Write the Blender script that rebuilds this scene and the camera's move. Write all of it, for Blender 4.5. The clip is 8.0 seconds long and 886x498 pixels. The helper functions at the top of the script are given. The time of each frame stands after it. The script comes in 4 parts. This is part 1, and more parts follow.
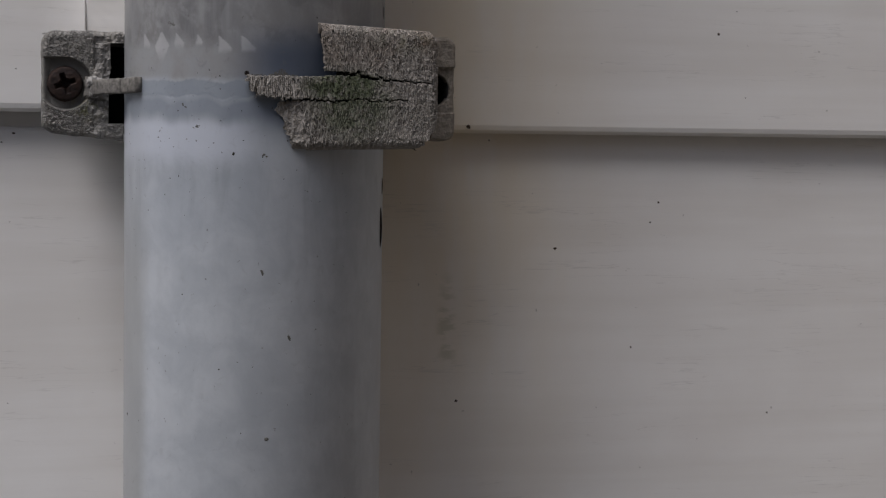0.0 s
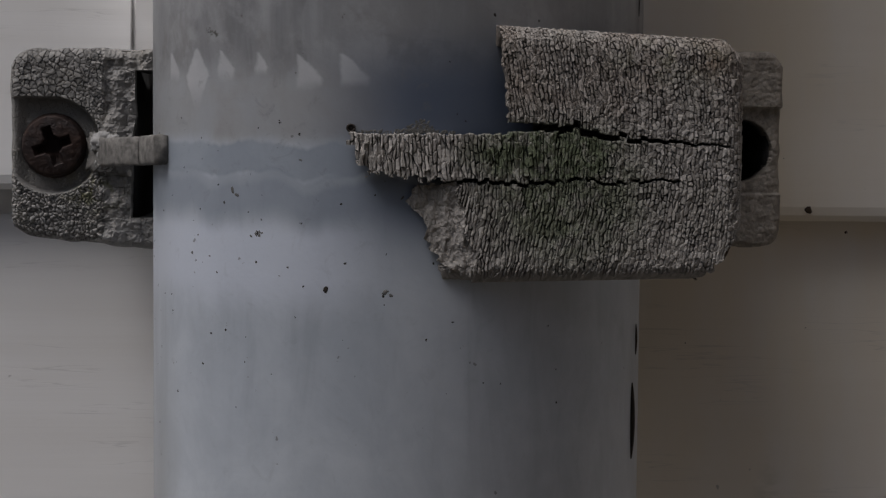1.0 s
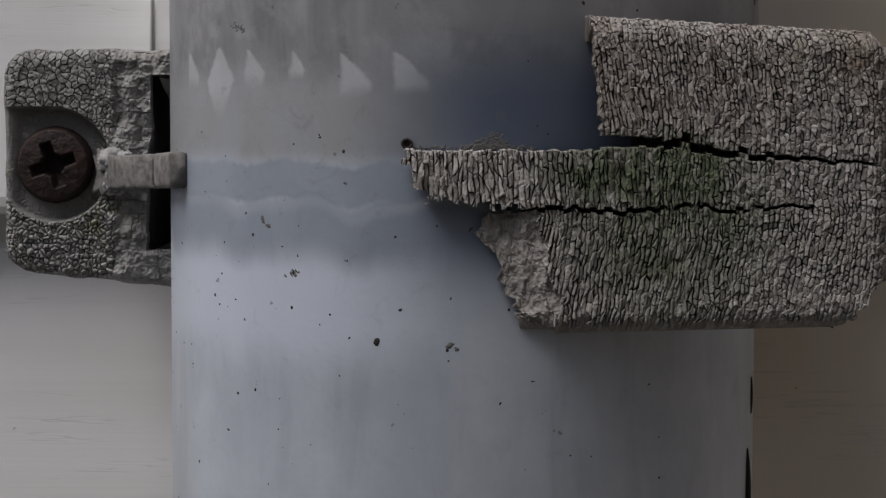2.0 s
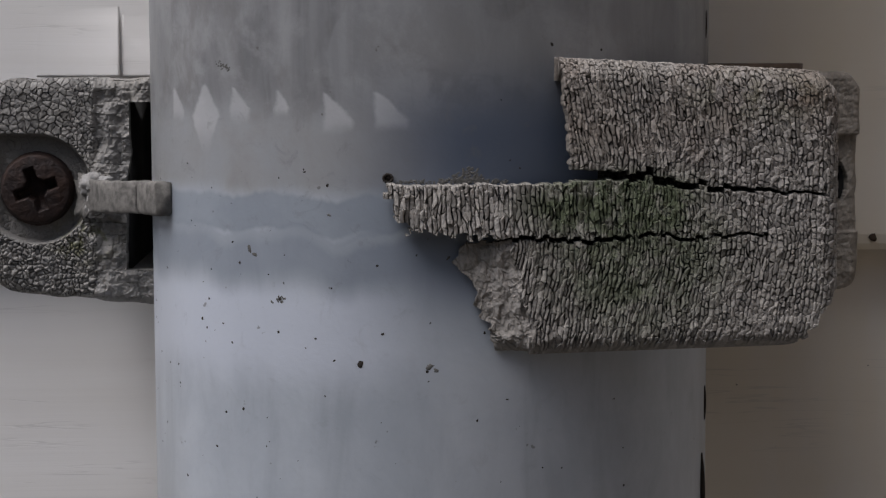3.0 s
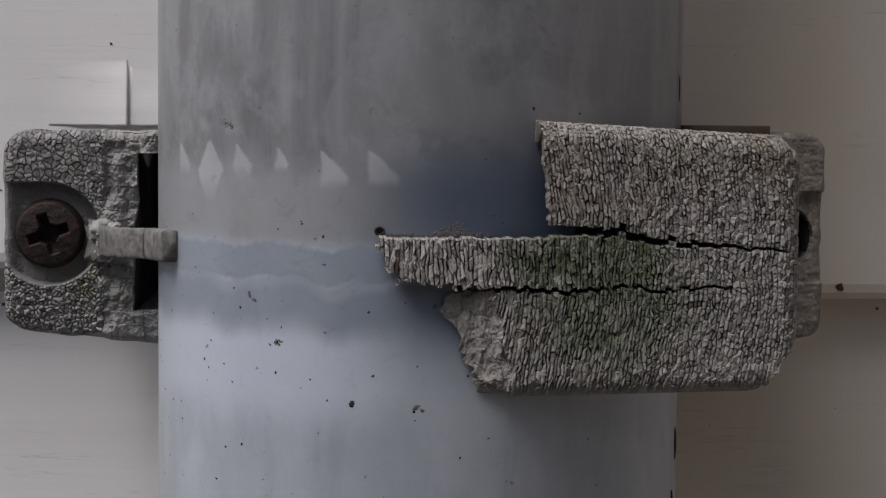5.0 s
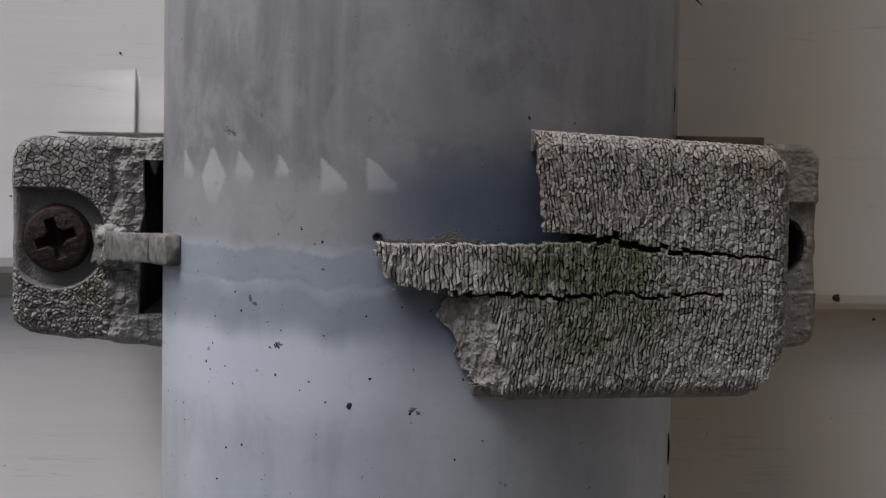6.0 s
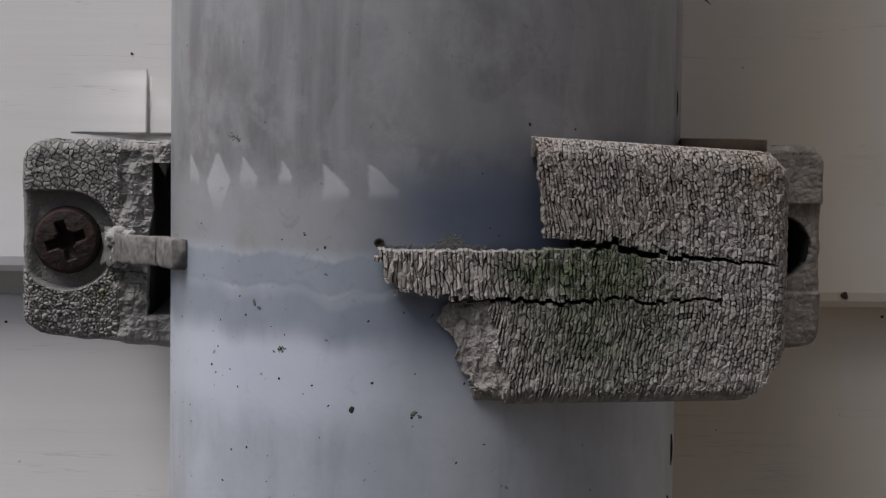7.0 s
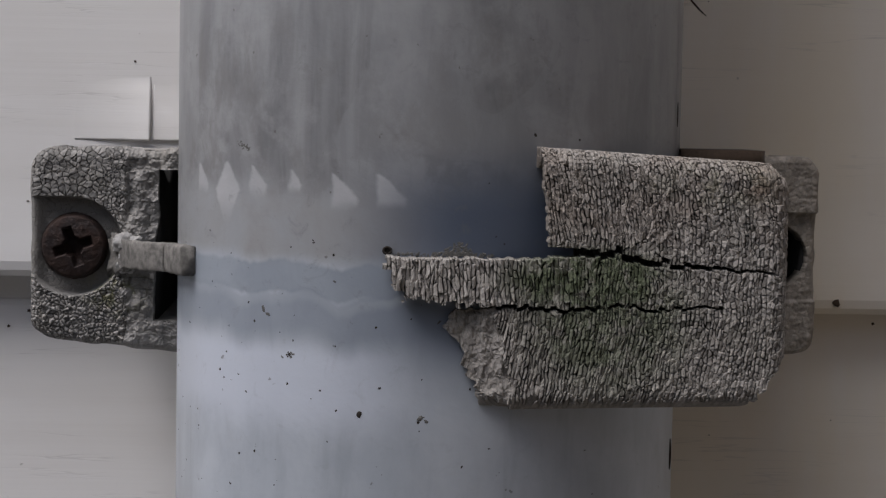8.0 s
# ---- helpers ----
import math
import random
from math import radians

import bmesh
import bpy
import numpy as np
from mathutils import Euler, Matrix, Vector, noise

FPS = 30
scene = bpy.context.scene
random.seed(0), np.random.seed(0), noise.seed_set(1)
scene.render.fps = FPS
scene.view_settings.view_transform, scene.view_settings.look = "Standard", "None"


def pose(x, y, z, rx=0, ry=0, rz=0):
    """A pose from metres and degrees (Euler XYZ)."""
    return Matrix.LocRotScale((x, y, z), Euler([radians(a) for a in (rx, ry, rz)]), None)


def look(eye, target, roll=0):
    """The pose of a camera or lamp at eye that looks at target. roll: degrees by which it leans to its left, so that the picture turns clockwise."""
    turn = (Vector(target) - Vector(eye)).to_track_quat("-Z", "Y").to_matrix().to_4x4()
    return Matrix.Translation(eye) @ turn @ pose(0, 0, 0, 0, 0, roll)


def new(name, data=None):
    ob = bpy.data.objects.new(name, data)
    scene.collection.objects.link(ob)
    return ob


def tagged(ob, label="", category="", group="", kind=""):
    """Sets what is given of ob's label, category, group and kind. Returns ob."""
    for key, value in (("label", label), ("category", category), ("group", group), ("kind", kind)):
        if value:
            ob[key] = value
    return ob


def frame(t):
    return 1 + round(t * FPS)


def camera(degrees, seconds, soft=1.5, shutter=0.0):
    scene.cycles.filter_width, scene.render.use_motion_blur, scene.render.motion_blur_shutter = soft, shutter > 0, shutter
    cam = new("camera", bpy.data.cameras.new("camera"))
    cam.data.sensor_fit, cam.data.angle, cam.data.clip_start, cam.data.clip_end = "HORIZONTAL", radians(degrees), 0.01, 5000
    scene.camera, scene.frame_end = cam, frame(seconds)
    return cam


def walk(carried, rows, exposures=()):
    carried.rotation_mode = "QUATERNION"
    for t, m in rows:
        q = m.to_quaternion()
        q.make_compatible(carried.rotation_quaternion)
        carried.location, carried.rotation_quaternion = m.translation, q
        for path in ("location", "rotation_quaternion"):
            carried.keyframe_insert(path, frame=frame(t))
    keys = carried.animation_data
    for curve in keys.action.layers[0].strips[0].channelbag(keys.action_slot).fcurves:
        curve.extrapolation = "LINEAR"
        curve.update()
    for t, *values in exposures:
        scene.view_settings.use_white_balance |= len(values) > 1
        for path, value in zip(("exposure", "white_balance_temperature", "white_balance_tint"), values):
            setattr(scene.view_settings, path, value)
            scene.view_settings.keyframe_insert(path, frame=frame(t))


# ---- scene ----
cam = camera(27.000, 8.0, soft=1.35)
# A hand-held close camera that comes up to the bracket and then hovers before it.
walk(cam, [
    (0.0, look((-0.06312, -0.52322, 1.18905), (-0.00598, -0.28048, 1.17136), 0.841)),
    (0.5, look((-0.01356, -0.37931, 1.20370), (0.01287, -0.13169, 1.18167), 0.617)),
    (1.0, look((-0.00511, -0.29539, 1.19915), (0.00597, -0.04614, 1.18317), 0.473)),
    (1.5, look((-0.00292, -0.25607, 1.19867), (-0.00062, -0.00650, 1.18427), 0.048)),
    (1.7, look((-0.00333, -0.25113, 1.19831), (-0.00165, -0.00151, 1.18468), 0.183)),
    (2.8, look((-0.01299, -0.26278, 1.20885), (0.00246, -0.01434, 1.18561), -0.216)),
    (3.0, look((-0.01337, -0.26381, 1.20826), (0.00293, -0.01523, 1.18728), -0.249)),
    (3.5, look((-0.01496, -0.26805, 1.20617), (0.00334, -0.01919, 1.19089), 0.179)),
    (4.0, look((-0.01290, -0.27061, 1.21005), (0.00331, -0.02175, 1.19268), 0.191)),
    (4.5, look((-0.01424, -0.27453, 1.21157), (0.00360, -0.02577, 1.19422), 0.358)),
    (6.0, look((-0.01156, -0.28281, 1.21063), (0.00334, -0.03368, 1.19597), 0.895)),
    (6.5, look((-0.01089, -0.28416, 1.21368), (0.00305, -0.03518, 1.19598), 0.803)),
    (7.0, look((-0.00814, -0.28479, 1.21403), (0.00250, -0.03564, 1.19633), 0.794)),
    (7.5, look((-0.01103, -0.28702, 1.21274), (0.00233, -0.03787, 1.19713), 1.087)),
    (8.0, look((-0.01206, -0.28856, 1.21485), (0.00190, -0.03955, 1.19760), 1.082)),
], exposures=[(0.0, -0.17, 6230, 11.5), (0.5, -0.36, 6220, 11.2), (1.0, -0.46, 6220, 11), (1.7, -0.22, 6200, 11), (3.0, 0.0, 6140, 11.5), (4.5, 0.02, 6150, 12), (8.0, 0.09, 6160, 12)])

# ---------------------------------------------------------------- world and light
# An overcast day: a soft sky and one very wide, weak sun high on the left.
SUN_EL, SUN_AZ = radians(60), radians(-60)      # azimuth from straight out of the wall, to its left
sun_way = Vector((math.sin(SUN_AZ) * math.cos(SUN_EL), -math.cos(SUN_AZ) * math.cos(SUN_EL), math.sin(SUN_EL)))
world = bpy.data.worlds.new("overcast_sky")
scene.world = world
world.use_nodes = True
wn, wl = world.node_tree.nodes, world.node_tree.links
sky = wn.new("ShaderNodeTexSky")
sky.sky_type = "NISHITA"
sky.sun_disc = False
sky.sun_elevation = SUN_EL
sky.sun_rotation = math.atan2(sun_way.x, sun_way.y)
sky.air_density, sky.dust_density, sky.ozone_density = 1.0, 4.0, 0.9
wn["Background"].inputs["Strength"].default_value = 0.070
wl.new(sky.outputs["Color"], wn["Background"].inputs["Color"])
sun = new("sun", bpy.data.lights.new("sun", "SUN"))
sun.data.energy, sun.data.angle, sun.data.color = 2.75, radians(40), (1.0, 0.97, 0.945)
sun.matrix_world = look(sun_way * 5, (0, 0, 0))


# ---------------------------------------------------------------- material helpers
MM = 0.001


class Mat:
    """A node material with short ways to noise, ramps and mixes, all in metres of the object."""

    def __init__(self, name, rough=0.6, metal=0.0, world=False):
        self.m = bpy.data.materials.new(name)
        self.m.use_nodes = True
        self.t = self.m.node_tree
        self.b = self.t.nodes["Principled BSDF"]
        self.b.inputs["Roughness"].default_value = rough
        self.b.inputs["Metallic"].default_value = metal
        self.co = self.t.nodes.new("ShaderNodeNewGeometry").outputs["Position"] if world else self.t.nodes.new("ShaderNodeTexCoord").outputs["Object"]
        sep = self.t.nodes.new("ShaderNodeSeparateXYZ")
        self.put(self.co, sep.inputs[0])
        self.x, self.y, self.z = sep.outputs

    def put(self, a, socket):
        if hasattr(a, "links"):
            self.t.links.new(a, socket)
        elif isinstance(a, tuple) and len(a) == 3 and socket.type == "RGBA":
            socket.default_value = (*a, 1)
        else:
            socket.default_value = a

    def math(self, op, a, b=0.0, clamp=False):
        n = self.t.nodes.new("ShaderNodeMath")
        n.operation, n.use_clamp = op, clamp
        self.put(a, n.inputs[0])
        self.put(b, n.inputs[1])
        return n.outputs[0]

    def stretch(self, scale):
        n = self.t.nodes.new("ShaderNodeMapping")
        n.inputs["Scale"].default_value = scale
        self.put(self.co, n.inputs["Vector"])
        return n.outputs[0]

    def noise(self, scale, vec=None, detail=4.0, rough=0.55, warp=0.0):
        n = self.t.nodes.new("ShaderNodeTexNoise")
        self.put(vec or self.co, n.inputs["Vector"])
        n.inputs["Scale"].default_value, n.inputs["Detail"].default_value = scale, detail
        n.inputs["Roughness"].default_value, n.inputs["Distortion"].default_value = rough, warp
        return n.outputs["Fac"]

    def step(self, a, lo, hi, out_lo=0.0, out_hi=1.0):
        n = self.t.nodes.new("ShaderNodeMapRange")
        n.interpolation_type = "SMOOTHSTEP"
        for k, v in zip(("Value", "From Min", "From Max", "To Min", "To Max"), (a, lo, hi, out_lo, out_hi)):
            self.put(v, n.inputs[k])
        return n.outputs[0]

    def mix(self, f, a, b, blend="MIX"):
        n = self.t.nodes.new("ShaderNodeMix")
        n.data_type, n.blend_type = "RGBA", blend
        self.put(f, n.inputs["Factor"])
        self.put(a, n.inputs[6])
        self.put(b, n.inputs[7])
        return n.outputs[2]

    def attr(self, name):
        n = self.t.nodes.new("ShaderNodeAttribute")
        n.attribute_name = name
        return n.outputs["Fac"]

    def near(self, cx, cz, rx, rz, edge=0.0):
        """1 in the middle of an upright ellipse in x and z, falling to 0 at its rim."""
        dx = self.math("DIVIDE", self.math("SUBTRACT", self.x, cx), rx)
        dz = self.math("DIVIDE", self.math("SUBTRACT", self.z, cz), rz)
        d = self.math("SQRT", self.math("ADD", self.math("MULTIPLY", dx, dx), self.math("MULTIPLY", dz, dz)))
        return self.step(d, edge, 1.0, 1.0, 0.0)

    def bump(self, height, strength, dist, after=None):
        n = self.t.nodes.new("ShaderNodeBump")
        n.inputs["Strength"].default_value, n.inputs["Distance"].default_value = strength, dist
        self.put(height, n.inputs["Height"])
        if after:
            self.put(after, n.inputs["Normal"])
        return n.outputs[0]

    def done(self, colour=None, rough=None, normal=None):
        for value, key in ((colour, "Base Color"), (rough, "Roughness"), (normal, "Normal")):
            if value is not None:
                self.put(value, self.b.inputs[key])
        return self.m


def painted_board():
    k = Mat("white_painted_wood", 0.5, 0.0, True)
    grain = k.noise(1.0, k.stretch((14, 14, 900)), 5, 0.6, 0.3)
    broad = k.noise(1.0, k.stretch((5, 5, 70)), 4, 0.55)
    cloud = k.noise(24, None, 4)
    hair = k.noise(1.0, k.stretch((22, 22, 480)), 3, 0.5)
    patch = k.noise(1.0, k.stretch((30, 30, 90)), 2)
    line = k.math("MULTIPLY", k.step(k.math("ABSOLUTE", k.math("SUBTRACT", hair, 0.5)), 0.0, 0.012, 1.0, 0.0), k.step(patch, 0.52, 0.62))
    base = k.mix(k.step(cloud, 0.3, 0.7), (0.85, 0.825, 0.80), (0.89, 0.872, 0.85))
    base = k.mix(k.step(broad, 0.35, 0.7, 0.0, 0.35), base, (0.68, 0.64, 0.59))
    # yellowish washed-down grime beside the bracket
    grime = k.math("MULTIPLY", k.near(0.056, 1.18, 0.075, 0.17), k.step(k.noise(1.0, k.stretch((60, 60, 14)), 4), 0.1, 0.75, 0.35, 1.0))
    base = k.mix(k.math("MULTIPLY", grime, 0.9), base, (0.80, 0.68, 0.49))
    base = k.mix(k.math("MULTIPLY", line, 0.2), base, (0.30, 0.28, 0.26))
    drip = k.math("MULTIPLY", k.near(0.0638, 1.1262, 0.0042, 0.022, 0.3), k.step(k.noise(1.0, k.stretch((90, 90, 240)), 4, 0.65), 0.46, 0.6))
    base = k.mix(k.math("MULTIPLY", drip, 0.55), base, (0.52, 0.49, 0.35))
    spot = k.step(k.noise(420, None, 2), 0.76, 0.80)
    base = k.mix(k.math("MULTIPLY", spot, 0.5), base, (0.22, 0.19, 0.16))
    height = k.math("SUBTRACT", k.math("ADD", k.math("MULTIPLY", grain, 0.5), k.math("MULTIPLY", broad, 0.9)), k.math("MULTIPLY", line, 0.9))
    return k.done(base, k.step(cloud, 0.2, 0.8, 0.42, 0.58), k.bump(height, 0.09, 0.0006))


def pipe_coat():
    """Weathered blue-grey coat. Local z is 0 at the bracket's strap; the axis is local x = y = 0."""
    k = Mat("weathered_grey_pipe", 0.42)
    turn = k.math("MULTIPLY", k.math("ARCTAN2", k.x, k.math("MULTIPLY", k.y, -1.0)), 57.2958)
    streak = k.noise(1.0, k.stretch((150, 150, 30)), 5, 0.6, 0.6)
    streak2 = k.noise(1.0, k.stretch((330, 330, 110)), 4, 0.6, 0.8)
    cloud = k.noise(85, None, 6, 0.66, 0.35)
    fine = k.noise(1500, None, 3)
    clean = k.mix(k.step(cloud, 0.3, 0.72), (0.43, 0.465, 0.512), (0.525, 0.556, 0.60))
    clean = k.mix(k.step(streak, 0.45, 0.75, 0.0, 0.5), clean, (0.30, 0.325, 0.36))
    clean = k.mix(k.step(k.z, -0.06, -0.024, 0.75, 0.0), clean, k.mix(k.step(cloud, 0.3, 0.72), (0.54, 0.572, 0.61), (0.66, 0.69, 0.725)))
    # a washed, paler patch under the strap's band; the right flank's shade painted in, streaky
    mott = k.math("MULTIPLY", k.math("SUBTRACT", cloud, 0.5), 0.004)
    zm = k.math("ADD", k.z, mott)
    washed = k.math("MULTIPLY", k.math("MULTIPLY", k.step(zm, -0.0235, -0.0165), k.step(zm, -0.0125, -0.0085, 1.0, 0.0)), k.step(turn, -4, 20, 1.0, 0.0))
    clean = k.mix(k.math("MULTIPLY", washed, 0.8), clean, (0.62, 0.655, 0.735))
    flank_shade = k.math("MULTIPLY", k.step(k.math("ADD", turn, k.math("MULTIPLY", streak, 16.0)), 26, 62), k.step(streak2, 0.3, 0.7, 0.55, 0.85))
    clean = k.mix(k.math("MULTIPLY", flank_shade, 0.4), clean, (0.21, 0.22, 0.235))
    wob = k.math("MULTIPLY", k.math("SUBTRACT", cloud, 0.5), 0.0026)
    above = k.step(k.math("ADD", k.z, k.math("MULTIPLY", wob, 1.5)), 0.0062, 0.0108)
    # pale fins that the clean edge of the cover's teeth left in the dirt: middle, spread to both sides, top, widest and lower height
    zw = k.math("ADD", k.z, k.math("MULTIPLY", k.math("SUBTRACT", k.noise(420, None, 4, 0.6), 0.5), 0.0012))
    tw = k.math("ADD", turn, k.math("MULTIPLY", k.math("SUBTRACT", k.noise(300, None, 4, 0.6), 0.5), 2.4))
    pale = 0.0
    for mid, wl, wr, zt, zm, zb in ((-45.4, 0.4, 4.2, 11.4, 8.6, 7.2), (-33.6, 4.6, 4.4, 11.8, 8.0, 3.2), (-25.9, 0.4, 4.4, 11.3, 8.9, 6.7), (-15.5, 0.2, 2.8, 11.0, 9.0, 7.6), (-5.8, 0.3, 5.4, 10.9, 7.6, 6.0), (3.7, 0.3, 5.8, 11.0, 7.7, 6.2)):
        grow = k.math("DIVIDE", k.math("SUBTRACT", zt * MM, zw), (zt - zm) * MM, True)
        if wl > 1:
            grow = k.math("MINIMUM", grow, k.math("DIVIDE", k.math("SUBTRACT", zw, zb * MM), (zm - zb) * MM, True))
        d = k.math("SUBTRACT", tw, mid)
        inside = k.math("MULTIPLY", k.step(k.math("ADD", d, k.math("MULTIPLY", grow, wl)), -0.5, 0.5), k.step(k.math("SUBTRACT", d, k.math("MULTIPLY", grow, wr)), -0.6, 0.5, 1.0, 0.0))
        fin = k.math("MULTIPLY", inside, k.math("MULTIPLY", k.step(zw, zb * MM, zm * MM, 0.0, 1.0), k.step(zw, (zt - 0.5) * MM, zt * MM, 1.0, 0.0)))
        pale = k.math("MAXIMUM", pale, fin)
    dirty = k.mix(k.step(streak, 0.32, 0.68), (0.155, 0.155, 0.16), (0.30, 0.30, 0.305))
    dirty = k.mix(k.step(streak2, 0.5, 0.75, 0.0, 0.6), dirty, (0.17, 0.165, 0.16))
    dirty = k.mix(k.step(cloud, 0.52, 0.66, 0.0, 0.55), dirty, (0.36, 0.37, 0.38))
    drip = k.noise(1.0, k.stretch((190, 190, 30)), 5, 0.65, 0.8)
    dirty = k.mix(k.step(drip, 0.54, 0.68, 0.0, 0.55), dirty, (0.12, 0.12, 0.12))
    dirty = k.mix(k.step(k.noise(75, None, 6, 0.68, 0.2), 0.48, 0.64, 0.0, 0.6), dirty, (0.365, 0.365, 0.37))
    blot = k.noise(140, k.stretch((1.25, 1.25, 0.8)), 5, 0.65, 0.25)
    dirty = k.mix(k.step(blot, 0.5, 0.66, 0.0, 0.6), dirty, (0.165, 0.158, 0.152))
    # old water marks with a clear rim, and a paler wash further up
    mark = k.noise(1.0, k.stretch((58, 58, 26)), 4, 0.5, 1.1)
    dirty = k.mix(k.step(mark, 0.475, 0.525, 0.0, 0.4), dirty, (0.33, 0.335, 0.345))
    rim_ = k.step(k.math("ABSOLUTE", k.math("SUBTRACT", mark, 0.497)), 0.0, 0.008, 1.0, 0.0)
    dirty = k.mix(k.math("MULTIPLY", rim_, 0.1), dirty, (0.12, 0.12, 0.125))
    wash = k.math("MULTIPLY", k.step(k.math("ADD", k.z, k.math("MULTIPLY", k.math("SUBTRACT", streak, 0.5), 0.03)), 0.016, 0.038), k.step(cloud, 0.3, 0.7, 0.35, 0.8))
    dirty = k.mix(wash, dirty, (0.40, 0.405, 0.41))
    # half-dirty film between the saw line and the strap's band
    film = k.math("MULTIPLY", k.step(k.math("ADD", k.z, wob), -0.0012, 0.0012), k.step(cloud, 0.25, 0.75, 0.5, 0.95))
    base = k.mix(film, clean, (0.29, 0.282, 0.274))
    base = k.mix(k.math("MULTIPLY", above, 0.85), base, dirty)
    base = k.mix(k.math("MULTIPLY", pale, k.step(cloud, 0.3, 0.7, 0.5, 0.9)), base, (0.53, 0.53, 0.54))
    # the shade the cover throws on the pipe, painted in darker and bluer
    cover_shade = k.math("MULTIPLY", k.step(turn, -8, 22), k.math("MULTIPLY", k.step(k.math("ADD", k.z, wob), -0.017, -0.006), k.step(k.math("ADD", k.z, wob), 0.006, 0.016, 1.0, 0.0)))
    base = k.mix(k.math("MULTIPLY", cover_shade, 0.9), base, (0.078, 0.104, 0.158))
    flank = k.step(k.math("ADD", turn, k.math("MULTIPLY", streak, 10.0)), -46, -34, 1.0, 0.0)
    base = k.mix(k.math("MULTIPLY", flank, k.step(k.z, -0.055, -0.022, 0.5, 0.12)), base, (0.29, 0.285, 0.265))
    # bluish band where the strap lay, with a paler rim
    wav = k.math("MULTIPLY", k.math("SUBTRACT", k.noise(1.0, k.stretch((170, 170, 20)), 3), 0.5), 0.004)
    zz = k.math("ADD", k.z, wav)
    band = k.math("MULTIPLY", k.step(zz, -0.0046, -0.0040), k.step(zz, -0.0008, -0.0001, 1.0, 0.0))
    zr = k.math("ADD", zz, k.math("MULTIPLY", k.math("SUBTRACT", k.noise(1.0, k.stretch((95, 95, 10)), 2), 0.5), 0.006))
    rim = k.math("MULTIPLY", k.step(zr, -0.0060, -0.0048), k.step(zr, -0.0047, -0.0041, 1.0, 0.0))
    under = k.math("MULTIPLY", k.step(zr, -0.0118, -0.0080), k.step(zr, -0.0050, -0.0035, 1.0, 0.0))
    base = k.mix(k.math("MULTIPLY", under, 0.65), base, (0.21, 0.24, 0.29))
    base = k.mix(k.math("MULTIPLY", band, k.step(cloud, 0.3, 0.7, 0.5, 0.8)), base, (0.245, 0.278, 0.325))
    base = k.mix(k.math("MULTIPLY", rim, 0.45), base, (0.42, 0.45, 0.49))
    smut = k.math("MULTIPLY", k.step(k.noise(310, None, 6, 0.7, 1.0), 0.56, 0.72), k.step(k.z, -0.02, 0.004, 0.35, 1.0))
    base = k.mix(k.math("MULTIPLY", smut, 0.35), base, (0.17, 0.17, 0.17))
    dot = k.step(k.noise(700, None, 2), 0.735, 0.77)
    base = k.mix(k.math("MULTIPLY", dot, 0.6), base, (0.09, 0.08, 0.07))
    rough = k.step(cloud, 0.25, 0.75, 0.30, 0.47)
    height = k.math("ADD", k.math("MULTIPLY", cloud, 0.6), k.math("MULTIPLY", fine, 0.12))
    return k.done(base, k.math("ADD", rough, k.math("MULTIPLY", above, 0.14)), k.bump(height, 0.22, 0.0006))


def old_plastic(name, light, dark, moss=0.0, lichen=0.0):
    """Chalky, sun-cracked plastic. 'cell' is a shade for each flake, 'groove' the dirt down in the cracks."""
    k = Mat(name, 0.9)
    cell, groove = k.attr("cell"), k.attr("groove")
    big = k.noise(130, None, 4, 0.6)
    fine = k.noise(2600, None, 3, 0.6)
    base = k.mix(cell, dark, light)
    base = k.mix(k.step(big, 0.42, 0.72, 0.0, 0.5), base, (0.27, 0.25, 0.215))
    base = k.mix(k.step(fine, 0.35, 0.75, 0.0, 0.35), base, (0.16, 0.15, 0.14))
    if moss:
        grow = k.math("MULTIPLY", k.math("MAXIMUM", k.near(0.0172, -0.0010, 0.0131, 0.0052, 0.5), k.math("MULTIPLY", k.near(0.0197, -0.0058, 0.0142, 0.0120, 0.3), 0.85)), k.step(k.noise(330, None, 5, 0.75), 0.34, 0.56, 0.3, 1.0))
        base = k.mix(k.math("MULTIPLY", grow, moss), base, (0.088, 0.106, 0.056))
        stain = k.math("MULTIPLY", k.near(0.0373, 0.0105, 0.005, 0.0035), k.step(k.noise(500, None, 3), 0.42, 0.6))
        base = k.mix(k.math("MULTIPLY", stain, 0.8), base, (0.085, 0.06, 0.035))
        warm = k.math("MULTIPLY", k.step(k.z, 0.001, 0.006), k.step(k.noise(110, None, 3), 0.35, 0.7))
        base = k.mix(k.math("MULTIPLY", warm, 0.45), base, (0.27, 0.205, 0.16))
        haze = k.math("MULTIPLY", k.near(0.032, 0.0105, 0.011, 0.0045), k.step(k.noise(380, None, 4, 0.7), 0.42, 0.62))
        base = k.mix(k.math("MULTIPLY", haze, 0.5), base, (0.17, 0.165, 0.09))
    if lichen:
        grow = k.math("MULTIPLY", k.near(-0.0432, -0.0098, 0.006, 0.0045), k.step(k.noise(520, None, 4, 0.7), 0.48, 0.6))
        base = k.mix(k.math("MULTIPLY", grow, lichen), base, (0.20, 0.20, 0.08))
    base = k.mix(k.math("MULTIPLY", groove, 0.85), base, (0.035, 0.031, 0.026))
    return k.done(base, None, k.bump(fine, 0.6, 0.0002))


